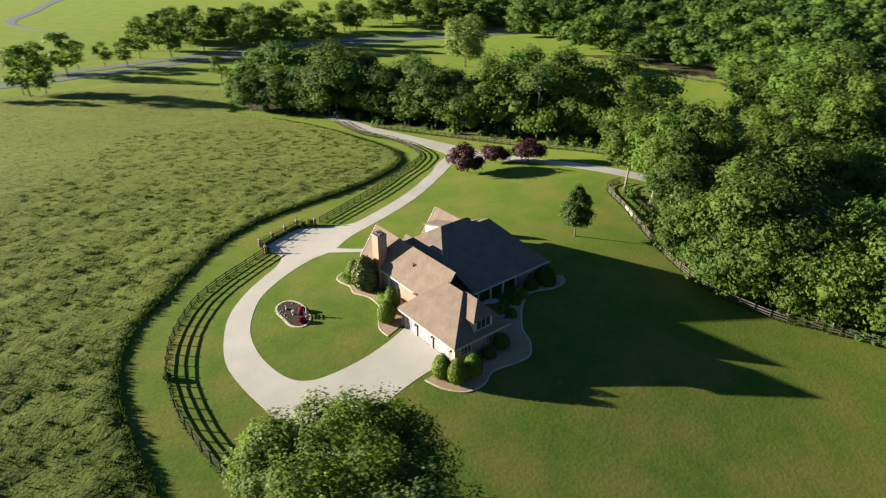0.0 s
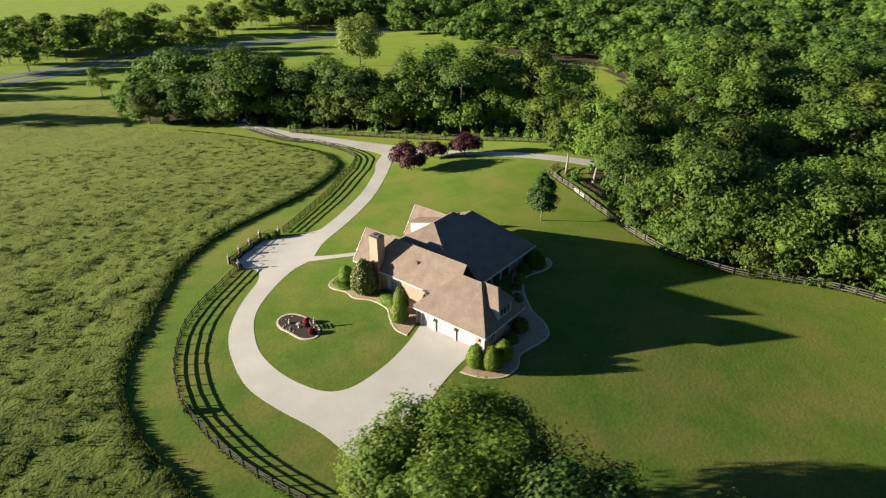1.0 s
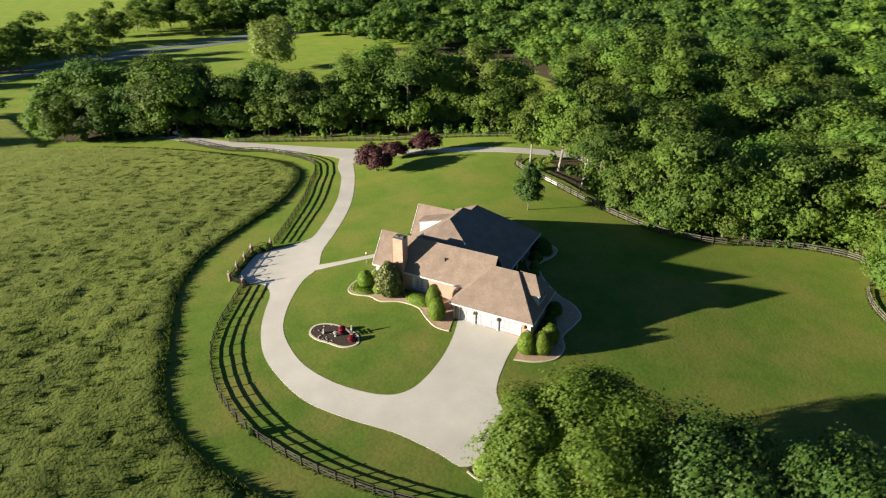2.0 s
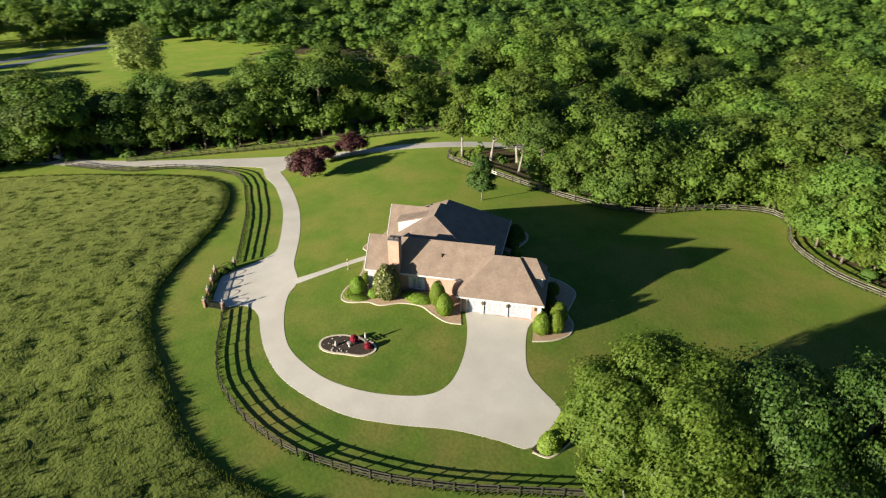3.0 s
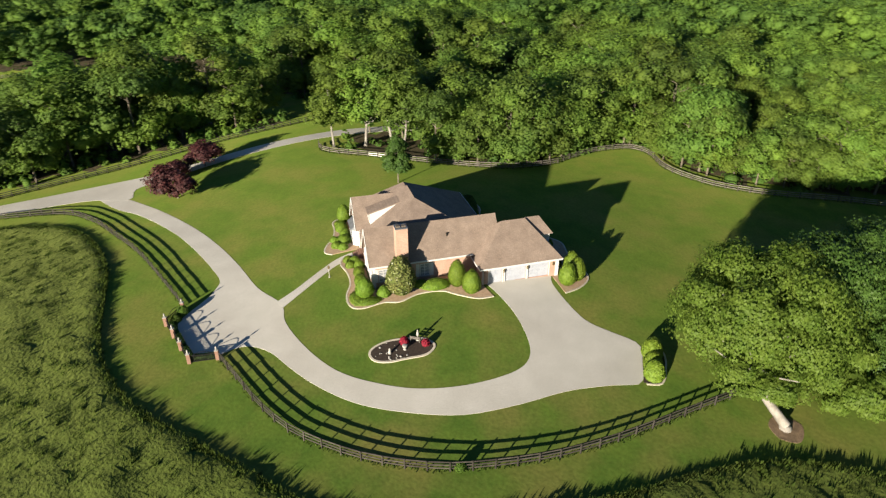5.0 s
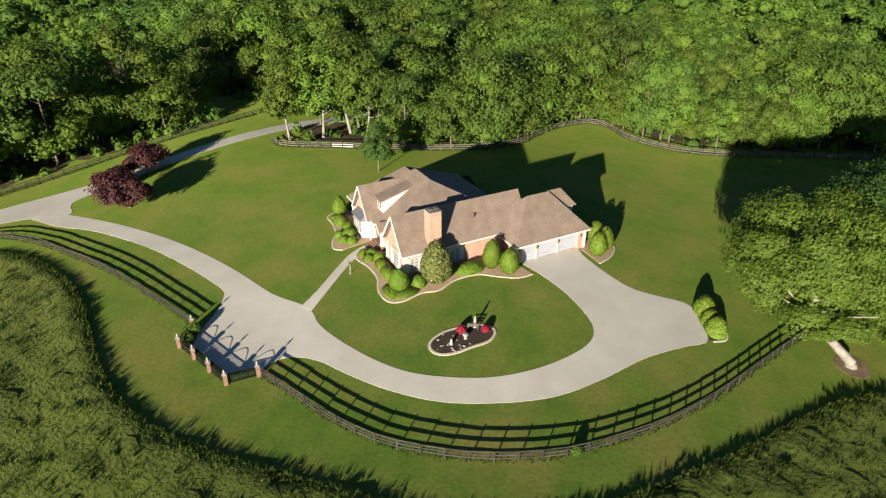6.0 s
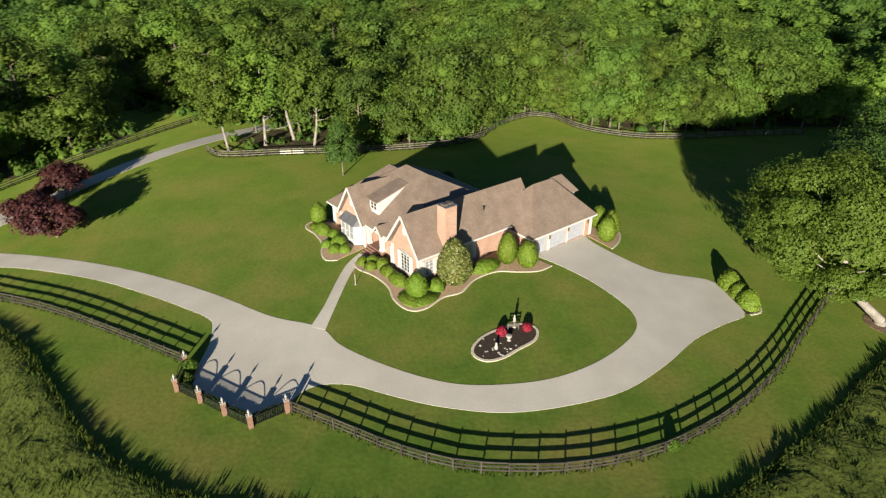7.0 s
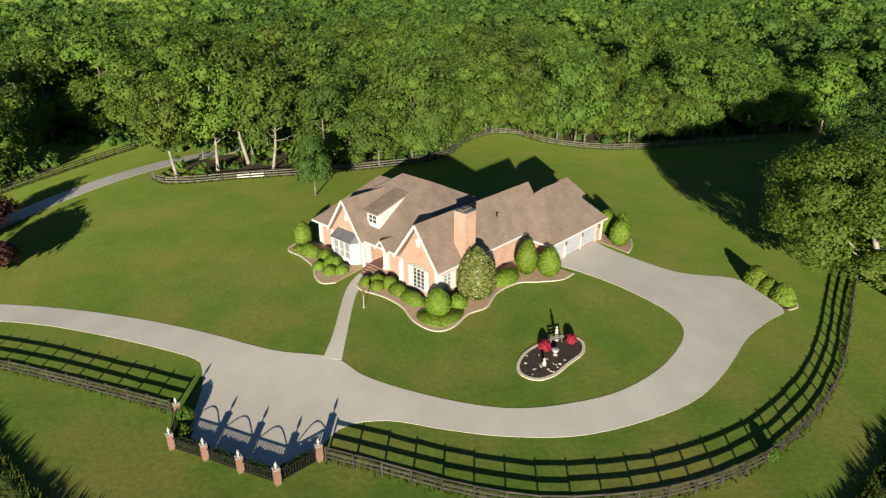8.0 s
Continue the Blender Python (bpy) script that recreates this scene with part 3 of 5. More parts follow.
def leafy(name, v, f, mat):
    """Quads, with those that repeat their last corner made triangles."""
    me = bpy.data.meshes.new(name)
    tri = f[:, 2] == f[:, 3]
    count = np.where(tri, 3, 4)
    loops = np.concatenate([f[~tri].ravel(), f[tri][:, :3].ravel()]).astype(np.int32)
    sizes = np.concatenate([count[~tri], count[tri]])
    me.vertices.add(len(v)), me.vertices.foreach_set("co", v.astype(np.float32).ravel())
    me.loops.add(len(loops)), me.loops.foreach_set("vertex_index", loops)
    me.polygons.add(len(sizes))
    me.polygons.foreach_set("loop_start", np.concatenate([[0], np.cumsum(sizes)[:-1]]).astype(np.int32))
    me.update(calc_edges=True)
    me.materials.append(mat)
    me.polygons.foreach_set("use_smooth", [True] * len(me.polygons))
    return me


def trunk_mesh(seed, tall, girth, reach, limbs=7, fork=0.45, bend=0.0, bark="bark"):
    """A tapered trunk with limbs that fork into the crown."""
    rng = random.Random(seed)
    bm = bmesh.new()

    def limb(p, q, r0, r1, sides=7):
        p, q = Vector(p), Vector(q)
        m = (q - p).to_track_quat("Z", "Y").to_matrix()
        ring = []
        for o, r in ((p, r0), (q, r1)):
            ring.append([bm.verts.new(o + m @ Vector((r * math.cos(2 * math.pi * i / sides), r * math.sin(2 * math.pi * i / sides), 0))) for i in range(sides)])
        for i in range(sides):
            bm.faces.new((ring[0][i], ring[0][(i + 1) % sides], ring[1][(i + 1) % sides], ring[1][i]))
        bm.faces.new(ring[1])

    knee = Vector((bend * 0.5, bend * 0.2, tall * fork))
    limb((0, 0, -0.4), (0, 0, 0.5), girth * 1.6, girth)
    limb((0, 0, 0.45), knee, girth, girth * 0.72)
    top = Vector((bend, bend * 0.4, tall * 0.86))
    limb(knee * 0.99, top, girth * 0.72, girth * 0.15)
    for k in range(limbs):
        a, h = k * 2.4 + rng.uniform(-0.4, 0.4), rng.uniform(0.0, 0.75)
        s = knee.lerp(top, h)
        e = s + Vector((math.cos(a), math.sin(a), rng.uniform(0.35, 0.9))) * reach * rng.uniform(0.5, 0.85) * (1 - 0.5 * h)
        m = s.lerp(e, 0.5) + Vector((0, 0, -0.06 * reach))
        limb(s, m, girth * 0.34, girth * 0.2, 5), limb(m, e, girth * 0.2, girth * 0.05, 5)
    me = bpy.data.meshes.new("trunk")
    bm.to_mesh(me), bm.free(), me.materials.append(M[bark])
    me.polygons.foreach_set("use_smooth", [True] * len(me.polygons))
    return me


WOOD = []
for k in range(7):
    top = (19, 21, 18, 22, 17, 20, 19)[k]
    r = (7.4, 6.6, 7.8, 7.0, 6.2, 8.2, 7.2)[k]
    v, f = crown(100 + k, r, top * -0.02, top, 24, 200, 0.36, slim=1.05, fill=0.72, three=True)
    WOOD.append((trunk_mesh(k, top, 0.26, r), leafy("crown", v, f, M["leaf"])))
OPEN = []
for k in range(2):
    v, f = crown(120 + k, 6.2, 3.8, 21.0, 24, 200, 0.35, slim=1.05, fill=0.70, three=True)
    OPEN.append((trunk_mesh(20 + k, 20, 0.34, 5.5, 12, 0.24, 1.6 - 2.6 * k, "pale_bark"), leafy("crown", v, f, M["leaf"])))
FAR = []
for k in range(4):
    v, f = crown(150 + k, 5.6, 0.2, 17.0, 14, 130, 0.50, core=False, slim=1.1, three=True)
    FAR.append((trunk_mesh(30 + k, 16, 0.26, 5, 4), leafy("crown", v, f, M["bright_leaf"])))


def grow(name, label, at, meshes, turn, scale=1.0, category="tree", group=""):
    t = thing(name, label, category, (at[0], at[1], float(height(*at)) - 0.05), turn, group)
    t.scale = (scale, scale, scale)
    if meshes[0]:
        hang("trunk", meshes[0], t)
    hang("crown", meshes[1], t)
    return t


FENCE_N = np.array([(-90, 232), (-76, 225), (-57, 219.5), (-36, 213), (-24, 204.5), (-11, 197.5), (1, 191), (10, 185.5), (19.5, 179.5), (30, 173.6), (40, 168), (51, 161), (59, 157), (66, 154)])
EDGE_E = np.array([(-260, 62), (0, 64), (20, 61), (34, 58), (41, 57), (47, 57.5), (54, 60.5), (58.6, 65), (62, 72), (67, 73), (74, 67), (78, 58.5), (80, 54), (84.4, 48.5), (90, 44.5), (98, 42), (110, 40.8), (120, 40.2), (131, 39), (135, 50), (139, 64), (150, 72), (165, 78), (200, 96), (230, 106), (250, 110), (270, 114), (300, 93), (325, 64), (377, 43), (420, 20), (470, -60), (520, -200), (620, -300)])


def wooded(x, y):
    """Where trees grow: the wood to the east, and the belt north of the lane."""
    east = x > np.interp(y, EDGE_E[:, 0], EDGE_E[:, 1])
    line = np.interp(x, FENCE_N[:, 0], FENCE_N[:, 1])
    depth = np.interp(x, [-90, -60, -20, 30, 66], [30, 30, 34, 34, 26])
    north = (x > -77) & (x < 62) & (y > line) & (y < line + depth)
    lane = (np.abs(y - np.interp(x, [40, 50, 60, 70, 90], [149, 142, 133.5, 123, 108])) < 4.5) & (x < 84)
    return (east | north) & ~lane


def plant_woods():
    rng = np.random.default_rng(11)
    x0, x1, y0, y1, step = -90, 470, -260, 660, 10.2
    gx, gy = np.meshgrid(np.arange(x0, x1, step), np.arange(y0, y1, step), indexing="ij")
    gx = gx + np.where((np.arange(gx.shape[1]) % 2)[None, :], step / 2, 0) + rng.uniform(-4.2, 4.2, gx.shape)
    gy = gy + rng.uniform(-4.2, 4.2, gx.shape)
    p = np.stack([gx.ravel(), gy.ravel()], 1)
    p = p[wooded(p[:, 0], p[:, 1])]
    d = np.hypot(p[:, 0] - 20, p[:, 1] - 105)
    order = np.argsort(d)
    p, d = p[order], d[order]
    for k in range(200):
        kind = int(rng.integers(0, len(WOOD)))
        if p[k][0] < 54 and 106 < p[k][1] < 138:
            if p[k][0] < 47.5:
                continue
            grow("woodland_tree", "tall pale-trunked tree with a high crown behind the fence", p[k], OPEN[kind % 2], float(rng.uniform(0, 360)), float(rng.uniform(0.9, 1.1)), group="trees of the wood")
            continue
        grow("woodland_tree", "tall green broadleaf tree at the wood's edge", p[k], WOOD[kind], float(rng.uniform(0, 360)), float((0.80 if p[k][1] > 150 else 0.66) + 0.5 * rng.random() ** 1.3), group="trees of the wood")
    for k, q in enumerate(((40.6, 132.2), (44.8, 125.8), (44.6, 115.6))):
        grow("woodland_tree", "tall pale-trunked tree with a high crown behind the fence", q, OPEN[k % 2], 110.0 * k + 30, (0.86, 1.0, 0.92)[k], group="trees of the wood")
    brink = even(spline([(40.8, 106), (42.4, 96), (44.8, 89.5), (49.5, 84.8), (54.5, 82), (60.5, 80), (67, 76.5), (73, 70), (72, 63), (65.5, 56), (62.5, 51), (60.8, 45), (60.4, 38), (61, 30), (63, 21)], 1.0), 20)
    for k, q in enumerate(brink):
        grow("woodland_tree", "leafy green tree leaning over the fence at the wood's edge", q + rng.uniform(-1.0, 1.0, 2), WOOD[(3 * k + 1) % 7], float(rng.uniform(0, 360)), float(rng.uniform(0.55, 0.85)), group="trees of the wood")
    for k, q in enumerate(((-75, 228), (-70, 225), (-64, 223), (-58, 222), (-71, 234), (-63, 231), (-54, 228), (-50, 220), (-45, 217))):
        grow("woodland_tree", "tall green broadleaf tree at the end of the belt", q, WOOD[(2 * k) % 7], 50.0 * k, 0.72 + 0.05 * (k % 4), group="trees of the wood")
    # the rest of the wood, joined
    kinds = []
    for k in range(5):
        top = (19, 21, 18, 20, 17)[k]
        r = (7.2, 6.8, 7.8, 7.4, 6.4)[k]
        kinds.append((crown(200 + k, r, top * 0.15, top, 13, 96, 0.50, slim=1.10, fill=0.76, three=True), crown(200 + k, r, top * 0.1, top, 9, 46, 0.72, slim=1.16, fill=0.80, three=True), crown(200 + k, r, top * 0.3, top, 7, 14, 1.1, slim=1.35, fill=0.88, three=True)))
    V, F, at = [], [], 0
    for q, far in zip(p[200:], d[200:]):
        if far > 600 or (q[0] < -40 and q[1] > 275):
            continue
        v, f = kinds[int(rng.integers(0, 5))][0 if far < 175 else 1 if far < 330 else 2]
        a, s = rng.uniform(0, 6.28), 0.6 + 0.62 * rng.random() ** 1.3
        w = v * s
        w = np.stack([w[:, 0] * math.cos(a) - w[:, 1] * math.sin(a) + q[0], w[:, 0] * math.sin(a) + w[:, 1] * math.cos(a) + q[1], w[:, 2] + float(height(*q))], 1)
        V.append(w), F.append(f + at)
        at += len(w)
    tagged(new("woodland", leafy("woodland", np.concatenate(V), np.concatenate(F), M["wood_leaf"])), "dense green broadleaf wood stretching to the distance", "wood", kind="stuff")


plant_woods()


def far_trees():
    rng = np.random.default_rng(23)
    spots = [(-168, 250), (-163, 246), (-160, 252), (-168, 283), (-163, 307), (-152, 307), (-155, 328), (-95, 270), (-178, 240), (-172, 300), (-185, 292), (-140, 330), (-128, 345)]
    for k in range(85):
        x = rng.uniform(-170, 60)
        spots.append((x, np.interp(x, [-150, -72, 60], [345, 395, 432]) + rng.uniform(0, 60)))
    for k in range(14):
        spots.append((rng.uniform(-130, -60), rng.uniform(340, 372)))
    for k, q in enumerate(spots):
        grow("field_tree", "green broadleaf tree standing by the far road", q, FAR[k % 4], float(rng.uniform(0, 360)), float(rng.uniform(0.7, 1.25)), group="trees by the far road")


far_trees()


def undergrowth():
    """Bushes and saplings that close the wood's foot, over a floor of litter."""
    rng = np.random.default_rng(31)
    gx, gy = np.meshgrid(np.arange(-86, 190, 3.6), np.arange(-60, 260, 3.6), indexing="ij")
    p = np.stack([gx.ravel(), gy.ravel()], 1) + rng.uniform(-1.5, 1.5, (gx.size, 2))
    p = p[wooded(p[:, 0] - 1.0, p[:, 1])]
    d = np.hypot(p[:, 0] - 20, p[:, 1] - 105)
    clear = (p[:, 0] < 54) & (p[:, 1] > 106) & (p[:, 1] < 138)
    p = p[(d < 150) & (rng.random(len(p)) < np.where(clear, 0.42, 0.66))]
    V, F, at = [], [], 0
    for q in p:
        r, h = rng.uniform(1.0, 2.4), rng.uniform(1.2, 4.2) * (0.6 if q[0] < 52 and 106 < q[1] < 138 else 1.0)
        n = 26
        k = ball(n, rng)
        k[:, 2] = np.abs(k[:, 2])
        base = np.array((q[0], q[1], float(height(*q))))
        v = cards(rng, base + k * (r, r, h), k, 0.55)
        V.append(v), F.append(np.arange(len(v)).reshape(-1, 4) + at)
        at += len(v)
        w = base + ICO_V * rng.uniform(0.5, 0.9, (len(ICO_V), 1)) * (r, r, h)
        V.append(w), F.append(np.concatenate([ICO_F, ICO_F[:, 2:]], axis=1) + at)
        at += len(w)
    tagged(new("undergrowth", leafy("undergrowth", np.concatenate(V), np.concatenate(F), M["wood_leaf"])), "tangled green undergrowth at the foot of the wood", "undergrowth", kind="stuff")
    gx, gy = np.meshgrid(np.arange(-90, 330, 4.0), np.arange(-120, 330, 4.0), indexing="ij")
    ok = wooded(gx - 0.5, gy)
    v = np.stack([gx, gy, height(gx, gy) + 0.05], axis=2).reshape(-1, 3)
    i, j = np.meshgrid(np.arange(gx.shape[0] - 1), np.arange(gx.shape[1] - 1), indexing="ij")
    keep = ok[:-1, :-1] & ok[1:, :-1] & ok[:-1, 1:] & ok[1:, 1:]
    q = (i * gx.shape[1] + j)[keep]
    f = np.stack([q, q + gx.shape[1], q + gx.shape[1] + 1, q + 1], axis=1)
    used = np.unique(f)
    back = np.zeros(len(v), dtype=np.int32)
    back[used] = np.arange(len(used))
    tagged(new("woodland_floor", mesh_of("woodland_floor", v[used], back[f], M["litter"])), "shaded leaf litter under the trees", "ground", kind="structure")


undergrowth()
v, f = crown(41, 9.5, 0.0, 23, 34, 320, 0.46, core=False, three=True)
grow("pale_tree", "tall pale yellow-green tree in the far meadow", (9.5, 302), (trunk_mesh(41, 19, 0.4, 6), leafy("crown", v, f, M["pale_leaf"])), 20)
v, f = crown(42, 10.6, 0.6, 18.6, 66, 1150, 0.20, core=False, slim=0.60, fill=0.55, three=True)
rim = spline([(-18.6, 34.2), (-15.6, 34.0), (-15.2, 36.6), (-17.2, 37.6), (-19.0, 36.4)], 0.5, True)
half = len(rim) // 2
tagged(sheet("bare_earth", rim[:half + 1], np.concatenate([rim[half:], rim[:1]])[::-1], 16, 5, 0.04, M["earth"], 0.1), "brown bare earth round the maple trunk", "earth", kind="structure")
low, lowf = crown(46, 5.0, 0.8, 11.0, 20, 850, 0.20, core=False, slim=0.75, fill=0.55, three=True)
f = np.concatenate([f, lowf + len(v), lowf + len(v) + len(low)])
v = np.concatenate([v + (8.2, -1.8, 0), low + (-1.3, -6.9, 0), low * (1.0, 1.0, 0.72) + (3.4, 1.2, 2.0)])
grow("maple_tree", "large sunlit light green maple tree by the fence", (-17.0, 35.8), (trunk_mesh(42, 18, 0.6, 9, 18, 0.22, 8.0, "pale_bark"), leafy("crown", v, f, M["bright_leaf"])), 45)
v, f = crown(43, 7.0, 2.5, 18.5, 26, 860, 0.21, fill=0.72, three=True)
# oak leaves: dark green, plus the shade behind the maple put into the colour
dark = (trunk_mesh(43, 19, 0.42, 7), leafy("crown", v, f, M["dark_leaf"]))
grow("oak_tree", "large dark green oak tree behind the maple, darkened further for shade", (-1.0, 32.8), dark, 0, 0.95)
grow("oak_tree", "large dark green oak tree behind the maple, darkened further for shade", (7, 26), dark, 130, 0.95)
# four more oaks, added out of view to shade the south-east lawn and wood
for q, a, s in (((14, 17), 60, 1.1), ((3, 16), 170, 1.05), ((20, 6), 280, 1.15), ((10, 4), 20, 1.0)):
    grow("oak_tree", "unseen dark green oak tree added south of the lawn to cast shade", q, dark, a, s)
grow("oak_tree", "large dark green oak tree by the pasture fence, darkened further for shade", (-9, 24), dark, 230, 0.72)
v, f = crown(44, 2.5, 0.9, 12.2, 40, 380, 0.17, slim=1.1, fill=0.85, three=True)
v[:, :2] *= np.interp(v[:, 2], [0, 3, 7, 10, 12.5], [0.8, 1.25, 1.0, 0.7, 0.3])[:, None]
v[:, 2] -= 0.9
grow("young_tree", "young dark green tree alone on the lawn", (24.6, 106.8), (trunk_mesh(44, 8.5, 0.14, 2.2), leafy("crown", v, f, M["dark_leaf"])), 0)
for k, (q, s) in enumerate((((5.4, 148.0), 1.15), ((13.2, 156.6), 0.85), ((21.6, 155.2), 1.0))):
    v, f = crown(50 + k, 4.0, 0.7, 4.9, 16, 420, 0.22, three=True)
    grow("red_maple_tree", "low spreading dark red maple tree by the lane", q, (trunk_mesh(50 + k, 4.4, 0.16, 3.2, 8, 0.25), leafy("crown", v, f, M["red_leaf"])), 40 * k, s, group="red maples by the lane")


# ---- the house ----
# own axes: x runs along the garage front, y from the garage front to the back, z is world height
HOUSE_TURN = math.degrees(math.atan2(-0.779, 0.627))
HOUSE_AT = (-6.25, 77.1, 0.0)
HOUSE_M = pose(*HOUSE_AT, 0, 0, HOUSE_TURN)


def on_plot(u, v):
    """World place of a spot on the house's own axes."""
    p = HOUSE_M @ Vector((u, v, 0))
    return p.x, p.y


house = thing("house", "brick house with steep brown shingle roofs and white trim", "house", HOUSE_AT, HOUSE_TURN)
BASE, FLOOR, PORCH = 1.6, 2.55, 3.2


def wall(name, p, q, z0, z1, holes=(), thick=0.3, mat="brick"):
    """A wall from p to q with real openings (along, along, low, high). Its outer face is on the right of p to q."""
    p, q = Vector((*p, 0)), Vector((*q, 0))
    d = (q - p).normalized()
    length = (q - p).length
    bm = bmesh.new()
    xs = sorted({0.0, length, *[h[0] for h in holes], *[h[1] for h in holes]})
    for a, b in zip(xs, xs[1:]):
        cuts = sorted((h[2], h[3]) for h in holes if h[0] <= a + 1e-6 and h[1] >= b - 1e-6)
        z = z0
        for lo, hi in cuts + [(z1, z1)]:
            if lo > z + 1e-4:
                box(bm, a, b, 0.0, thick, z, lo)
            z = max(z, hi)
    bmesh.ops.remove_doubles(bm, verts=bm.verts, dist=1e-4)
    m = Matrix.Translation(p) @ Matrix(((d.x, -d.y, 0, 0), (d.y, d.x, 0, 0), (0, 0, 1, 0), (0, 0, 0, 1)))
    ob = part(name, bm, M[mat], house)
    ob.matrix_basis = m
    return ob, m


def window(m, a, b, lo, hi, cols=2, rows=3, arch=False, shutters=False, pane="glass"):
    """A white sash window set into an opening of a wall with the wall's own axes m."""
    me = bpy.data.meshes.new("window")
    bm = bmesh.new()
    f = 0.10
    for x0, x1, z0, z1 in ((a, a + f, lo, hi), (b - f, b, lo, hi), (a + f, b - f, lo, lo + f), (a + f, b - f, hi - f, hi)):
        box(bm, x0, x1, -0.04, 0.12, z0, z1)
    bm.to_mesh(me), bm.free(), me.materials.append(M["white"])
    w = hang("window", me, house, m=m)
    for k in range(1, cols):
        x = a + (b - a) * k / cols
        part("mullion", boxed(x - 0.045, x + 0.045, 0.0, 0.10, lo + f, hi - f), M["white"], w)
    for k in range(1, rows):
        z = lo + (hi - lo) * k / rows
        part("glazing_bar", boxed(a + f, b - f, 0.022, 0.078, z - 0.03, z + 0.03), M["white"], w)
    part("pane", boxed(a + f, b - f, 0.045, 0.06, lo + f, hi - f), M[pane], w, "dark window glass" if pane == "glass" else "curtained window glass")
    part("window_sill", boxed(a - 0.12, b + 0.12, -0.10, 0.05, lo - 0.12, lo - 0.002), M["stone"], w)
    if shutters:
        for x in (a - 0.62, b + 0.08):
            part("shutter", boxed(x, x + 0.54, -0.06, -0.004, lo - 0.05, hi + 0.05, bevel=0.015), M["white"], w, "white louvred shutter")
    if arch:
        bm = bmesh.new()
        c, r = (a + b) / 2, (b - a) / 2 + 0.64
        pts = [(c + r * math.cos(t), hi - 0.02 + 0.30 * r * math.sin(t)) for t in np.linspace(0, math.pi, 11)]
        inner = [(c + (r - 0.16) * math.cos(t), hi - 0.02 + 0.30 * (r - 0.16) * math.sin(t)) for t in np.linspace(0, math.pi, 11)]
        for y in (-0.07,):
            o = [bm.verts.new((x, y, z)) for x, z in pts]
            i = [bm.verts.new((x, y, z)) for x, z in inner]
            for k in range(10):
                bm.faces.new((o[k], o[k + 1], i[k + 1], i[k]))
        bmesh.ops.solidify(bm, geom=bm.faces[:], thickness=0.06)
        part("arch_trim", bm, M["white"], w, "white arched head trim")
        bm = bmesh.new()
        o = [bm.verts.new((x, -0.02, z)) for x, z in inner]
        bm.faces.new(o)
        bmesh.ops.solidify(bm, geom=bm.faces[:], thickness=0.02)
        part("fanlight", bm, M["white"], w, "white arched panel over the window")
    return w


def solid(points, faces):
    bm = bmesh.new()
    v = [bm.verts.new(p) for p in points]
    for f in faces:
        bm.faces.new([v[k] for k in f])
    return bm


def hip_roof(u0, u1, v0, v1, eave, ridge, z):
    """A hipped roof over a rectangle; ridge: its two ends (u, v)."""
    (a, b), (c, d) = ridge
    pts = [(u0, v0, eave), (u1, v0, eave), (u1, v1, eave), (u0, v1, eave), (a, b, z), (c, d, z)]
    if abs(b - d) < 0.01:
        faces = [(0, 1, 5, 4), (1, 2, 5), (2, 3, 4, 5), (3, 0, 4)]
    else:
        faces = [(0, 1, 4), (1, 2, 5, 4), (2, 3, 5), (3, 0, 4, 5)]
    n = len(pts)
    pts += [(x, y, eave - 0.18) for x, y, _ in pts[:4]]
    faces = faces + [(k, (k + 1) % 4, n + (k + 1) % 4, n + k) for k in range(4)] + [(n, n + 1, n + 2, n + 3)]
    return solid(pts, faces)


def gable_roof_u(u0, u1, v0, v1, eave, vr, z, thick=0.18):
    """A gabled roof whose ridge runs along the house's x axis."""
    pts = [(u, v, h) for u in (u0, u1) for v, h in ((v0, eave), (vr, z), (v1, eave), (v1, eave - thick), (vr, z - thick * 1.6), (v0, eave - thick))]
    faces = [(0, 1, 7, 6), (1, 2, 8, 7), (2, 3, 9, 8), (3, 4, 10, 9), (4, 5, 11, 10), (5, 0, 6, 11), (0, 5, 4, 1), (1, 4, 3, 2), (6, 7, 10, 11), (7, 8, 9, 10)]
    return solid(pts, faces)


def trim(name, p, q, w, h, label="white painted trim board"):
    return part(name, beam(bmesh.new(), p, q, w, h), M["white"], house, label)


def gable_wall(u, v0, v1, z0, vr, z1, thick=0.3):
    pts = [(x, v, z) for x in (u, u + thick) for v, z in ((v0, z0), (v1, z0), (vr, z1))]
    return part("gable", solid(pts, [(0, 1, 2), (5, 4, 3), (0, 3, 4, 1), (1, 4, 5, 2), (2, 5, 3, 0)]), M["brick"], house)


E_LONG, E_GAR, E_MAIN = 6.05, 5.35, 6.0
# walls: long wing and its front gable
_, m = wall("wall", (-16.0, 9.6), (-16.0, 3.8), BASE, E_LONG, [(1.95, 3.85, 2.9, 5.35)])
window(m, 1.95, 3.85, 2.9, 5.35, 3, 5, arch=True, shutters=True)
gable_wall(-16.0, 3.8, 9.6, E_LONG, 6.7, 10.35)
_, m = wall("wall", (-16.0, 3.8), (0.0, 3.8), BASE, E_LONG, [(0.9, 2.3, 3.1, 5.2), (7.2, 8.7, 3.1, 5.2)])
window(m, 0.9, 2.3, 3.1, 5.2, 2, 4, shutters=True, pane="curtained")
window(m, 7.2, 8.7, 3.1, 5.2, 2, 4, shutters=True, pane="curtained")
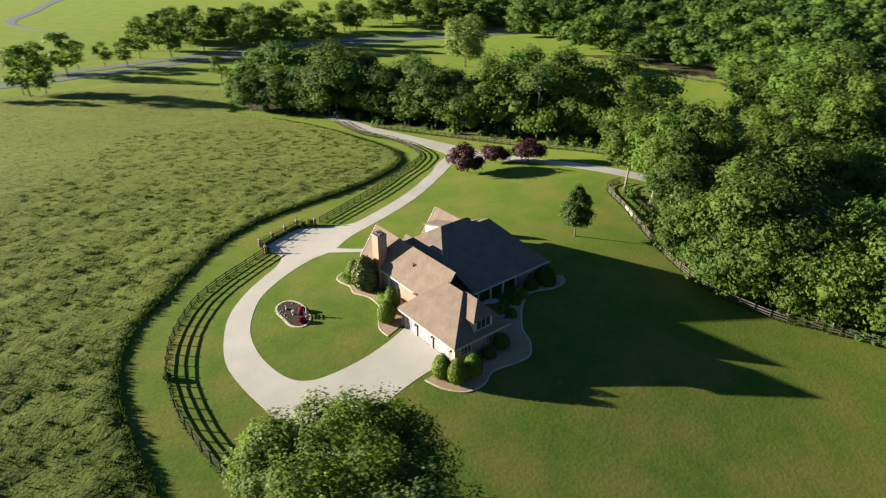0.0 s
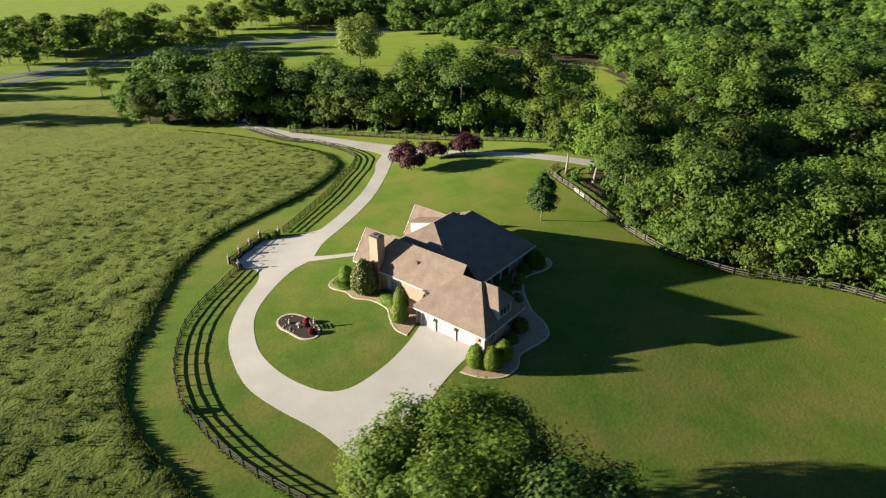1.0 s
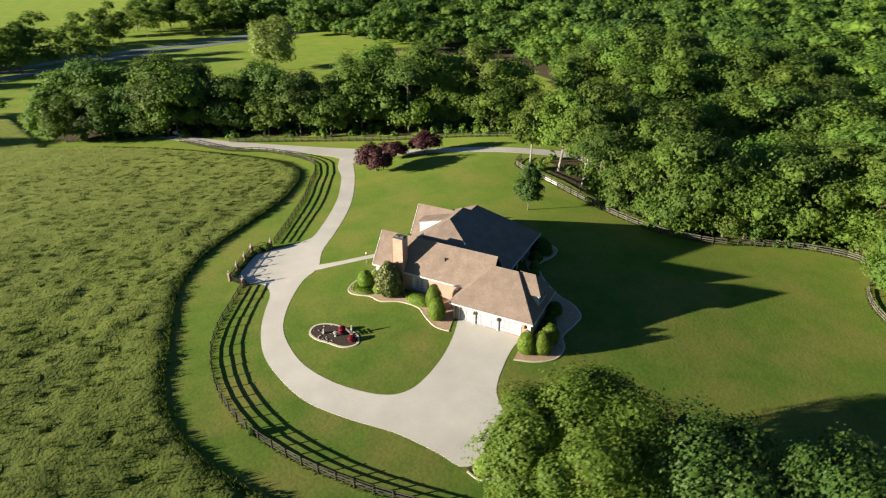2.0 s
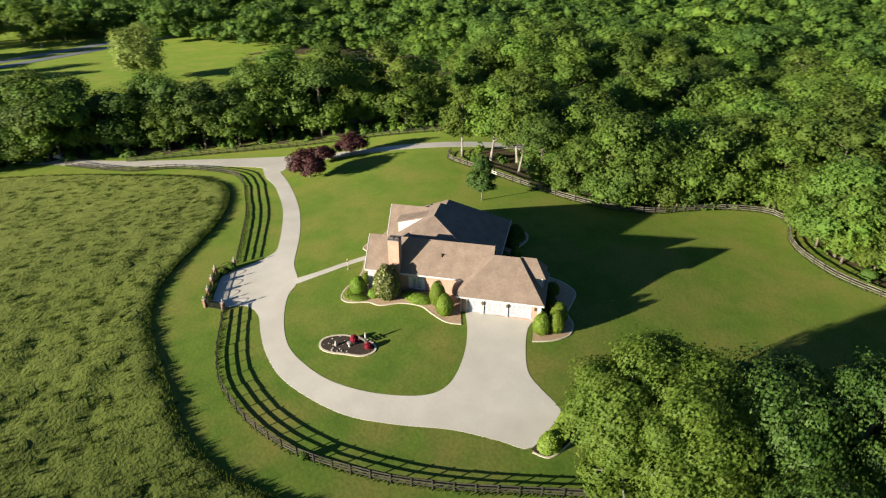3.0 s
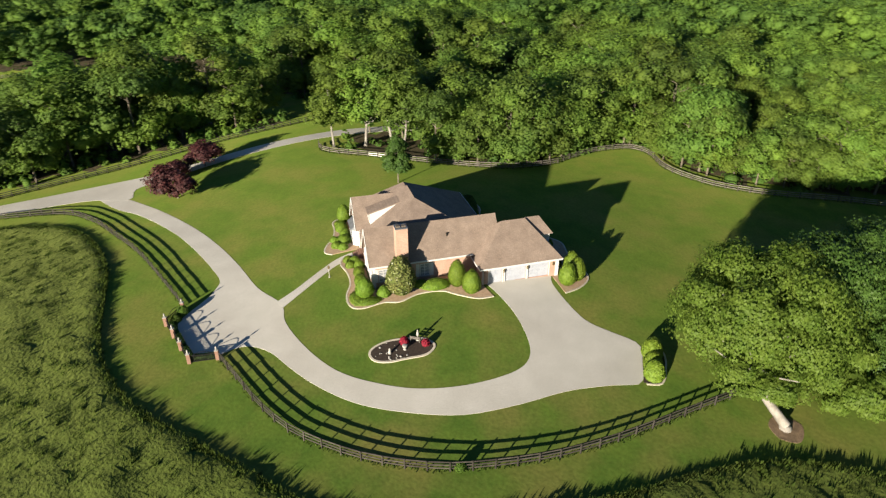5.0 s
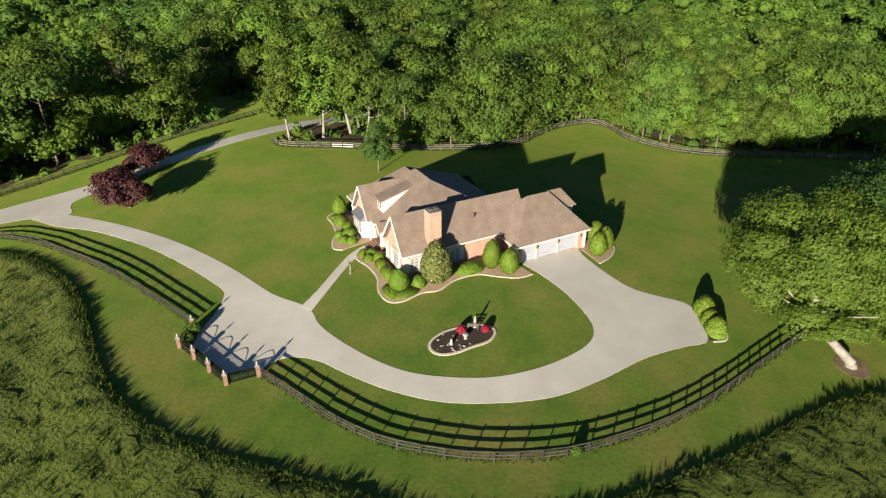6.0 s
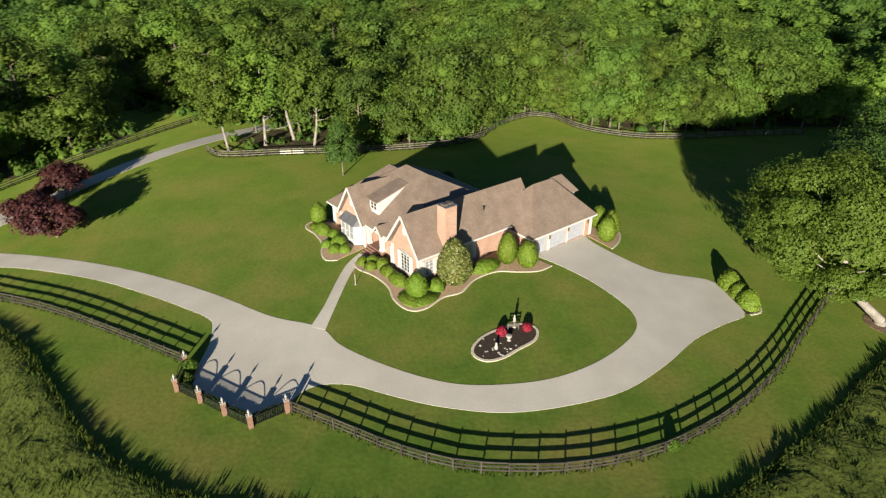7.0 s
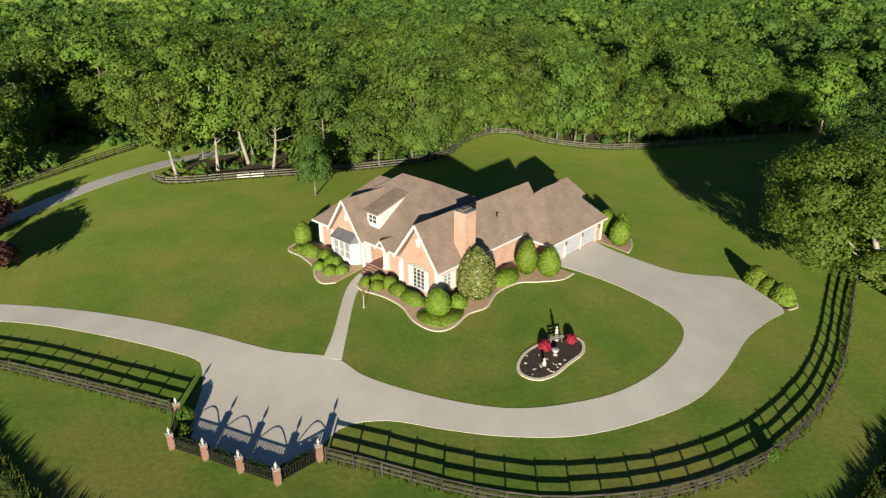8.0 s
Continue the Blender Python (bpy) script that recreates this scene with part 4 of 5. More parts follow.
# garage wing
DOORS = [(0.9, 3.0), (3.45, 6.85), (7.15, 10.55)]
_, m = wall("wall", (0.0, 0.0), (12.0, 0.0), BASE, E_GAR, [(a, b, FLOOR - 0.2, 4.75) for a, b in DOORS])
GAR_M = m
for k, (a, b) in enumerate(DOORS):
    bm = bmesh.new()
    rows, cols = 4, (4 if k else 2)
    box(bm, a, b, 0.16, 0.20, FLOOR - 0.2, 4.75)
    for r in range(rows):
        for c in range(cols):
            x0, x1 = a + (b - a) * c / cols + 0.035, a + (b - a) * (c + 1) / cols - 0.035
            z0, z1 = FLOOR - 0.15 + 2.3 * r / rows + 0.03, FLOOR - 0.15 + 2.3 * (r + 1) / rows - 0.03
            box(bm, x0, x1, 0.135, 0.165, z0, z1)
    ob = part("garage_door", bm, M["shaded_door_white"], house, "white panelled garage door tinted blue-grey as if in shade")
    ob.matrix_basis = m
    for x in (a - 0.16, b + 0.002):
        ob = part("door_jamb", boxed(x, x + 0.158, -0.05, 0.10, FLOOR - 0.2, 4.75), M["white"], house)
        ob.matrix_basis = m
    ob = part("door_head", boxed(a - 0.16, b + 0.16, -0.06, 0.10, 4.752, 4.98), M["white"], house)
    ob.matrix_basis = m
for x in (3.22, 7.0, 11.2):
    lantern = thing("wall_lantern", "small brass lantern fixed to the garage front", "lantern", tuple(HOUSE_M @ Vector((x, -0.14, 4.35))), HOUSE_TURN, group="garage lanterns")
    part("body", lathe([(0.05, -0.3), (0.12, -0.22), (0.15, 0.1), (0.17, 0.14), (0.03, 0.3)], 6), M["brass"], lantern)
    part("bracket", boxed(-0.04, 0.04, 0.0, 0.15, -0.06, 0.02), M["brass"], lantern)
wall("wall", (0.0, 3.8), (0.0, 0.0), BASE, E_GAR)
_, m = wall("wall", (12.0, 0.0), (12.0, 9.2), BASE, E_GAR, [(1.0, 2.9, 3.3, 4.8), (5.6, 6.8, 3.3, 4.8)])
window(m, 1.0, 2.9, 3.3, 4.8, 3, 3), window(m, 5.6, 6.8, 3.3, 4.8, 2, 3)
wall("wall", (12.0, 9.2), (1.0, 9.2), BASE, E_GAR)
# main block
_, m = wall("wall", (-15.2, 12.4), (-15.2, 9.6), BASE, E_MAIN)
wall("wall", (-13.2, 15.9), (-13.2, 12.4), BASE, E_MAIN, [(1.1, 2.4, PORCH, 5.4)])
wall("wall", (-15.2, 12.4), (-13.2, 12.4), BASE, E_MAIN), wall("wall", (-13.2, 15.9), (-15.2, 15.9), BASE, E_MAIN)
door = part("front_door", boxed(-13.06, -13.0, 13.5, 14.8, PORCH, 5.4), M["shade"], house, "dark panelled front door")
part("door_knob", lathe([(0.03, 0.0), (0.05, 0.04), (0.02, 0.08)], 8), M["brass"], door, "brass knob").matrix_basis = pose(-13.12, 13.65, 4.2)
_, m = wall("wall", (-16.0, 22.3), (-16.0, 15.9), BASE, E_MAIN)
gable_wall(-16.0, 16.2, 22.1, E_MAIN, 19.15, 9.9)
wall("wall", (-15.2, 25.8), (-15.2, 22.3), BASE, E_MAIN)
wall("wall", (3.6, 25.8), (-15.2, 25.8), BASE, E_MAIN)
_, m = wall("wall", (3.6, 20.0), (3.6, 25.8), BASE, 5.4, [(2.2, 3.4, 3.4, 4.9)])
window(m, 2.2, 3.4, 3.4, 4.9, 2, 3)
_, m = wall("wall", (0.6, 9.2), (0.6, 20.0), BASE, 5.6, [(2.2, 4.0, 3.0, 5.0), (5.4, 7.6, FLOOR, 5.0)], mat="brick")
window(m, 2.2, 4.0, 3.0, 5.0, 2, 3), window(m, 5.4, 7.6, FLOOR, 5.0, 2, 2)
wall("wall", (0.6, 20.0), (3.6, 20.0), BASE, 5.4)

# roofs
part("roof", hip_roof(-15.9, 4.3, 4.6, 26.3, E_MAIN, ((-7.3, 13.0), (-7.3, 18.2)), 12.0), M["shingle"], house, "brown shingle hipped roof")
part("roof", hip_roof(-15.88, 4.28, 14.0, 26.4, E_MAIN - 0.004, ((-6.9, 17.5), (-6.9, 23.1)), 10.6), M["shingle"], house, "brown shingle hipped rear roof")
part("roof", gable_roof_u(-16.55, 4.0, 3.25, 10.15, E_LONG - 0.02, 6.7, 10.75), M["shingle"], house, "brown shingle gabled roof")
part("roof", hip_roof(-0.75, 12.55, -0.55, 9.75, E_GAR, ((4.3, 4.6), (8.1, 4.6)), 10.3), M["shingle"], house, "brown shingle hipped garage roof")
part("roof", gable_roof_u(-16.5, -9.0, 15.95, 22.35, E_MAIN - 0.02, 19.15, 10.55), M["shingle"], house, "brown shingle gabled roof")
# barge boards, eaves boards and gutters
for v0, v1, vr, z0, z1 in ((3.25, 10.15, 6.7, E_LONG, 10.75), (15.95, 22.35, 19.15, E_MAIN, 10.55)):
    for v in (v0, v1):
        trim("barge_board", (-16.58, v, z0 - 0.16), (-16.58, vr, z1 - 0.16), 0.08, 0.30)
for u0, u1, v0, v1, z in ((-0.75, 12.55, -0.55, 9.75, E_GAR),):
    for p, q in (((u0, v0), (u1, v0)), ((u1, v0), (u1, v1)), ((u1, v1), (u0, v1)), ((u0, v1), (u0, v0))):
        trim("eaves_board", (*p, z - 0.13), (*q, z - 0.13), 0.10, 0.24)
for p, q in (((-15.95, 10.2), (-15.95, 15.9)), ((-15.95, 22.4), (-15.95, 26.45)), ((-15.95, 26.45), (4.35, 26.45)), ((4.35, 26.45), (4.35, 10.0))):
    trim("eaves_board", (*p, E_MAIN - 0.13), (*q, E_MAIN - 0.13), 0.10, 0.24)
trim("eaves_board", (-16.55, 3.22, E_LONG - 0.15), (-0.6, 3.22, E_LONG - 0.15), 0.10, 0.24)
for u, v in ((-16.12, 3.72), (-16.12, 9.66), (12.06, -0.06), (-0.06, -0.06), (-15.28, 25.86), (12.06, 9.26)):
    part("downpipe", boxed(u - 0.07, u + 0.07, v - 0.07, v + 0.07, FLOOR - 0.4, 5.3), M["white"], house, "white downpipe")
# broad white corner boards
for u0, u1, v0, v1, z in ((-16.06, -15.55, 3.70, 3.795, E_LONG - 0.2), (-16.10, -16.005, 3.70, 4.15, E_LONG - 0.2), (-16.10, -16.005, 9.15, 9.65, E_LONG - 0.2), (-16.10, -16.005, 15.9, 16.45, E_MAIN - 0.2), (-16.10, -16.005, 21.8, 22.35, E_MAIN - 0.2), (-15.30, -15.205, 25.3, 25.86, E_MAIN - 0.2), (-0.10, -0.005, -0.06, 0.5, E_GAR - 0.2), (11.6, 12.06, -0.10, -0.055, E_GAR - 0.4)):
    part("corner_board", boxed(u0, u1, v0, v1, FLOOR - 0.5, z), M["white"], house, "broad white corner board")
# frieze boards under the eaves
part("frieze", boxed(0.0, 12.0, -0.05, -0.004, 5.0, E_GAR - 0.19), M["white"], house)
part("frieze", boxed(-15.9, -0.1, 3.75, 3.796, E_LONG - 0.45, E_LONG - 0.2), M["white"], house)

# chimney
chimney = part("chimney", boxed(-12.4, -10.65, 3.05, 4.7, BASE, 11.75), M["brick"], house, "tall brick chimney stack")
part("chimney_cap", boxed(-12.46, -10.59, 2.99, 4.76, 11.75, 11.87, bevel=0.03), M["metal_roof"], chimney, "dark chimney cap")
for x in (-11.95, -11.1):
    part("flue", boxed(x - 0.3, x + 0.3, 3.55, 4.2, 11.87, 12.05), M["shade"], chimney, "dark flue top")
part("roof_vent", lathe([(0.10, 0.0), (0.10, 0.5), (0.16, 0.52), (0.16, 0.6)], 8), M["iron"], house, "dark roof vent").matrix_basis = pose(-4.2, 5.2, 8.55)

# raking dormer over the entry
dormer = part("dormer", solid([(-14.2, 15.1, 7.2), (-14.2, 17.3, 7.2), (-14.2, 17.3, 9.0), (-14.2, 15.1, 9.0), (-9.2, 15.1, 10.4), (-9.2, 17.3, 10.4), (-9.6, 15.1, 10.0), (-9.6, 17.3, 10.0)], [(0, 1, 2, 3), (3, 2, 5, 4), (0, 3, 4, 6), (1, 7, 5, 2), (0, 6, 7, 1), (6, 4, 5, 7)]), M["white"], house, "white dormer with a raking roof")
part("dormer_roof", solid([(-14.6, 14.95, 8.98), (-14.6, 17.6, 8.98), (-8.8, 17.6, 10.62), (-8.8, 14.95, 10.62), (-14.6, 14.95, 9.16), (-14.6, 17.6, 9.16), (-8.8, 17.6, 10.8), (-8.8, 14.95, 10.8)], [(0, 1, 2, 3), (4, 7, 6, 5), (0, 4, 5, 1), (1, 5, 6, 2), (2, 6, 7, 3), (3, 7, 4, 0)]), M["shingle"], dormer)
part("dormer_window", boxed(-14.26, -14.2, 15.5, 16.9, 7.75, 8.75), M["glass"], dormer, "dark dormer glass")
for y in (15.5, 16.2, 16.9):
    part("mullion", boxed(-14.31, -14.262, y - 0.05, y + 0.05, 7.7, 8.8), M["white"], dormer)
for z in (7.75, 8.25, 8.75):
    part("glazing_bar", boxed(-14.30, -14.264, 15.45, 16.95, z - 0.04, z + 0.04), M["white"], dormer)

# hipped dormer on the garage end
dormer = part("dormer", boxed(8.5, 11.9, 3.4, 6.7, 5.7, 8.0), M["white"], house, "white dormer on the garage roof")
part("dormer_roof", solid([(8.2, 2.95, 7.9), (12.3, 2.95, 7.9), (12.3, 7.15, 7.9), (8.2, 7.15, 7.9), (8.2, 5.05, 10.2), (10.6, 5.05, 10.2)], [(0, 1, 5, 4), (1, 2, 5), (2, 3, 4, 5), (3, 0, 4), (0, 3, 2, 1)]), M["shingle"], dormer)
part("dormer_window", boxed(11.9, 11.96, 3.8, 6.3, 6.35, 7.7), M["glass"], dormer, "dark dormer glass")
for y in (3.8, 4.63, 5.47, 6.3):
    part("mullion", boxed(11.962, 12.0, y - 0.05, y + 0.05, 6.3, 7.75), M["white"], dormer)
part("window_sill", boxed(11.96, 12.06, 3.7, 6.4, 6.2, 6.3), M["white"], dormer)

# bay window under the second gable
bay = part("bay", solid([(-16.9, 17.4, 2.6), (-16.9, 20.9, 2.6), (-16.0, 21.5, 2.6), (-16.0, 16.8, 2.6), (-16.9, 17.4, 5.5), (-16.9, 20.9, 5.5), (-16.0, 21.5, 5.5), (-16.0, 16.8, 5.5)], [(0, 1, 5, 4), (1, 2, 6, 5), (2, 3, 7, 6), (3, 0, 4, 7), (4, 5, 6, 7), (3, 2, 1, 0)]), M["white"], house, "white panelled bay window")
part("bay_roof", solid([(-17.2, 17.2, 5.5), (-17.2, 21.1, 5.5), (-15.98, 21.8, 5.5), (-15.98, 16.5, 5.5), (-15.98, 17.4, 6.5), (-15.98, 20.9, 6.5)], [(0, 1, 5, 4), (1, 2, 5), (3, 0, 4), (2, 3, 4, 5), (0, 3, 2, 1)]), M["metal_roof"], bay, "grey metal bay roof")
for y0, y1 in ((17.6, 18.55), (18.7, 19.6), (19.75, 20.7)):
    part("pane", boxed(-16.95, -16.91, y0 + 0.1, y1 - 0.1, 3.3, 5.2), M["curtained"], bay, "curtained window glass")
    part("glazing_bar", boxed(-16.985, -16.952, y0 + 0.1, y1 - 0.1, 4.2, 4.28), M["white"], bay)
part("gable_vent", boxed(-16.06, -16.0, 18.85, 19.45, 7.7, 8.5), M["white"], house, "white gable vent")
part("gable_vent", boxed(-16.06, -16.0, 6.4, 7.0, 8.0, 8.9), M["white"], house, "white gable vent")

# entry porch
part("porch_floor", boxed(-15.9, -13.2, 12.4, 15.9, BASE, PORCH), M["pier_brick"], house, "brick porch floor")
for v in (12.55, 15.75):
    col = part("column", boxed(-15.82, -15.30, v - 0.26, v + 0.26, PORCH, 5.9), M["white"], house, "white square porch column")
    part("plinth", boxed(-15.88, -15.24, v - 0.32, v + 0.32, PORCH, PORCH + 0.3), M["white"], col)
for k in range(4):
    part("step", boxed(-16.26 - 0.36 * k, -15.9 - 0.36 * k, 12.9, 15.5, BASE, PORCH - 0.19 * (k + 1), bevel=0.02), M["pier_brick"], house, "brick step")
part("porch_gable", gable_roof_u(-16.4, -13.5, 11.6, 13.6, 5.95, 12.6, 7.1, 0.12), M["shingle"], house, "small pointed roof over the entry")
for v in (11.6, 13.6):
    trim("barge_board", (-16.42, v, 5.85), (-16.42, 12.6, 7.0), 0.06, 0.24)
# back porch posts and patio
for v in (11.6, 14.2, 16.8, 19.6):
    part("porch_post", boxed(3.35, 3.65, v - 0.15, v + 0.15, FLOOR - 0.3, 5.75), M["white"], house, "white back porch post")
part("patio", boxed(0.9, 9.5, 9.5, 20.0, BASE, 2.62), M["straw"], house, "brown paved patio")

# patio furniture
table = thing("patio_table", "long pale oval table on the shaded patio", "table", tuple(HOUSE_M @ Vector((4.4, 13.5, 2.62))), HOUSE_TURN + 70)
top = lathe([(0.96, 0.70), (1.0, 0.715), (1.0, 0.735), (0.96, 0.75)], 20)
bmesh.ops.scale(top, vec=(1.35, 0.72, 1.0), verts=top.verts)
part("tabletop", top, M["white"], table)
for x, y in ((-0.9, -0.4), (0.9, -0.4), (-0.9, 0.4), (0.9, 0.4)):
    part("leg", boxed(x - 0.04, x + 0.04, y - 0.04, y + 0.04, 0.0, 0.70), M["iron"], table)
chair = thing("patio_chair", "dark slatted chair beside the patio table", "chair", tuple(HOUSE_M @ Vector((6.6, 13.2, 2.62))), HOUSE_TURN + 20, "patio chairs")
part("seat", boxed(-0.27, 0.27, -0.27, 0.27, 0.40, 0.45, bevel=0.01), M["iron"], chair)
for k in range(4):
    part("back_slat", boxed(-0.25 + 0.14 * k, -0.17 + 0.14 * k, 0.24, 0.28, 0.451, 0.95), M["iron"], chair)
for x, y in ((-0.24, -0.24), (0.24, -0.24), (-0.24, 0.24), (0.24, 0.24)):
    part("leg", boxed(x - 0.025, x + 0.025, y - 0.025, y + 0.025, 0.0, 0.40), M["iron"], chair)
copy_thing(chair, pose(*(HOUSE_M @ Vector((4.0, 15.2, 2.62))), 0, 0, HOUSE_TURN + 160))
grill = thing("kettle_grill", "round grey kettle grill at the patio's edge", "grill", tuple(HOUSE_M @ Vector((8.6, 12.0, 2.62))))
part("bowl", lathe([(0.10, 0.52), (0.30, 0.60), (0.40, 0.80), (0.40, 0.84)], 16), M["iron"], grill, "", True)
part("lid", lathe([(0.41, 0.845), (0.38, 0.98), (0.22, 1.10), (0.04, 1.13), (0.04, 1.17)], 16), M["metal_roof"], grill, "grey domed lid", True)
for k in range(3):
    a = 2.1 * k
    part("leg", beam(bmesh.new(), (0.2 * math.cos(a), 0.2 * math.sin(a), 0.6), (0.36 * math.cos(a), 0.36 * math.sin(a), 0.0), 0.03, 0.03), M["iron"], grill)

# lamp-lit path post
px, py = -12.7, 100.0
lamp = thing("lamp_post", "small pale post lantern beside the front path", "lamp post", (px, py, float(height(px, py))))
part("post", lathe([(0.16, 0.0), (0.16, 0.06), (0.05, 0.1), (0.04, 1.5)], 8), M["stone"], lamp)
part("lantern", lathe([(0.04, 1.5), (0.14, 1.55), (0.17, 1.85), (0.2, 1.88), (0.03, 2.1)], 6), M["brass"], lamp, "brass lantern head")


# ---- planting beds ----
def kerb_line(name, label, points, closed=False, wide=0.22):
    line = spline(points, 0.5, closed)
    if closed:
        line = np.concatenate([line, line[:1]])
    d = np.gradient(line, axis=0)
    nrm = np.stack([-d[:, 1], d[:, 0]], 1) / (np.linalg.norm(d, axis=1)[:, None] + 1e-9)
    return tagged(sheet(name, line - nrm * wide / 2, line + nrm * wide / 2, len(line), 2, 0.10, M["kerb"], 0.3), label, "kerb", kind="structure")


def bed(points, back, label):
    """Mulch between a kerb's line and the wall behind it."""
    a = np.array([on_plot(*p) for p in points])
    b = np.array([on_plot(*p) for p in back])
    tagged(sheet("planting_bed", spline(a, 0.5), spline(b, 0.5), 60, 6, 0.07, M["straw"]), label, "bed", kind="structure")
    kerb_line("bed_edging", "pale cast edging round a planting bed", a)


bed([(-15.4, 28.6), (-18.9, 28.1), (-19.2, 24.6), (-19.9, 21.4), (-21.3, 19.0), (-21.7, 17.0), (-20.6, 15.9)], [(-15.2, 26.2), (-15.3, 25.0), (-15.4, 23.0), (-16.2, 21.0), (-16.2, 18.5), (-16.2, 17.0), (-16.2, 16.0)], "pine-straw bed of clipped shrubs by the steps")
bed([(-19.4, 13.6), (-19.8, 12.2), (-19.1, 9.4), (-19.1, 6.2), (-20.1, 3.4), (-19.9, 0.6), (-18.2, -0.4), (-15.2, 0.0), (-12.9, -0.6), (-9.8, 0.4), (-6.4, 0.1), (-4.4, -1.4), (-1.8, -3.0), (0.6, -3.1)], [(-16.2, 13.0), (-15.6, 11.5), (-16.2, 9.5), (-16.2, 7.0), (-16.2, 5.0), (-16.2, 3.7), (-14, 3.7), (-12.8, 3.0), (-10.5, 3.0), (-8, 3.7), (-5, 3.7), (-2, 3.7), (-0.2, 2.0), (-0.1, 0.0)], "pine-straw bed of shrubs along the house")
bed([(11.4, -4.6), (14.4, -3.6), (16.6, -1.7), (17.0, 1.0), (16.0, 3.2), (16.7, 6.4), (17.0, 9.2), (15, 11.4), (12.4, 12.5), (9.9, 14.7), (7.9, 17.0), (6.4, 20.4), (7.6, 24.0), (7.4, 27.0), (5.6, 28.4)], [(11.2, -0.2), (12.2, -0.1), (12.3, 1.0), (12.3, 2.5), (12.3, 4.0), (12.3, 6.0), (12.3, 8.0), (11.5, 9.4), (10, 9.6), (9.2, 12), (7.0, 15.0), (3.8, 20.2), (3.8, 23.0), (3.8, 25.0), (3.7, 26)], "shaded bed along the back of the house")


def shrub(kind, uv, radius, tall, mat="hedge_leaf", label="", world=False, seed=0, stretch=(1, 1), turn=0, size=0.11, top=0.5):
    """A clipped shrub: a dense shell of small sprays over a firm core. top: 0 for a dome, 1 for a point."""
    x, y = uv if world else on_plot(*uv)
    rng = np.random.default_rng(seed + int(abs(x) * 100))
    n = int(min(4200, 420 + 420 * radius * tall))
    d = ball(n, rng)
    d[:, 2] = np.abs(d[:, 2]) if tall < 1.6 * radius else d[:, 2]
    h = (d[:, 2] + (0 if tall < 1.6 * radius else 1)) / (1 if tall < 1.6 * radius else 2)
    taper = 1 - top * np.clip(h - 0.25, 0, 1) * 0.9
    lump = 1 + rng.normal(0, 0.022, n) + 0.03 * np.sin(d[:, 0] * 6 + seed) * np.sin(d[:, 1] * 5)
    p = np.stack([d[:, 0] * radius * taper * lump * stretch[0], d[:, 1] * radius * taper * lump * stretch[1], h * tall * lump], 1)
    v = cards(rng, p, d + (0, 0, 0.1), size, 0.3 if mat == "hedge_leaf" else 0.5)
    f = np.arange(len(v)).reshape(-1, 4)
    c = CORE_V.copy()
    ch = (c[:, 2] + (0 if tall < 1.6 * radius else 1)) / (1 if tall < 1.6 * radius else 2)
    ch = np.maximum(ch, -0.1)
    ct = 1 - top * np.clip(ch - 0.25, 0, 1) * 0.9
    w = np.stack([c[:, 0] * radius * 0.97 * ct * stretch[0], c[:, 1] * radius * 0.97 * ct * stretch[1], ch * tall * 0.95], 1)
    v, f = np.concatenate([v, w]), np.concatenate([f, np.concatenate([CORE_F, CORE_F[:, 2:]], axis=1) + len(v)])
    t = thing(kind, label or "clipped bright green evergreen shrub in the bed", "shrub", (x, y, float(height(x, y)) + 0.02), (HOUSE_TURN if not world else 0) + turn, group=kind + "s")
    hang("foliage", leafy("foliage", v, f, M[mat]), t)
    return t


CONE = "tall clipped cone of bright green evergreen"
ROUND = "low rounded green shrub in the bed"
for k, (uv, r, h) in enumerate((((-3.9, 0.7), 1.4, 4.4), ((-2.3, -1.4), 1.5, 3.7), ((12.5, -2.6), 1.45, 3.7), ((14.5, -1.7), 1.45, 3.8), ((14.8, 0.8), 1.4, 3.4), ((-17.5, 2.3), 1.5, 3.1), ((-17.1, 27.2), 1.3, 3.4))):
    shrub("cone_shrub", uv, r, h, label=CONE, seed=k, top=0.5)
for k, (uv, r, h, st) in enumerate((((-14.7, 2.0), 0.95, 1.4, (1, 1)), ((-6.9, 1.5), 1.2, 1.3, (1.7, 0.9)), ((-9.0, 2.3), 0.9, 1.0, (1.2, 0.8)), ((-17.9, 24.6), 1.1, 1.3, (0.9, 1.5)), ((-17.6, 21.8), 0.9, 1.2, (1, 1.3)), ((-18.2, 19.5), 1.05, 1.4, (1, 1.1)), ((-19.6, 18.3), 0.8, 1.0, (1, 1)), ((-19.7, 20.4), 0.7, 0.9, (1, 1)), ((-18.6, 17.3), 0.75, 1.0, (1, 1)), ((-18.2, 26.3), 0.9, 0.8, (0.8, 1.2)), ((-18.4, 12.9), 0.8, 0.9, (1, 1)), ((-17.5, 12.0), 0.85, 1.1, (1, 1)), ((-18.3, 11.2), 0.75, 0.95, (1, 1)), ((-17.0, 10.4), 0.8, 1.2, (1, 1)), ((-17.4, 8.6), 0.85, 1.1, (0.9, 1.5)), ((-17.5, 6.2), 0.95, 1.2, (0.9, 1.6)), ((-18.5, 2.2), 1.0, 0.6, (1.2, 1.8)), ((-17.2, 0.9), 1.0, 0.6, (1.9, 0.9)))):
    shrub("round_shrub", uv, r * 1.14, h * 0.95, label=ROUND, seed=20 + k, stretch=st, top=0.1, size=0.10)
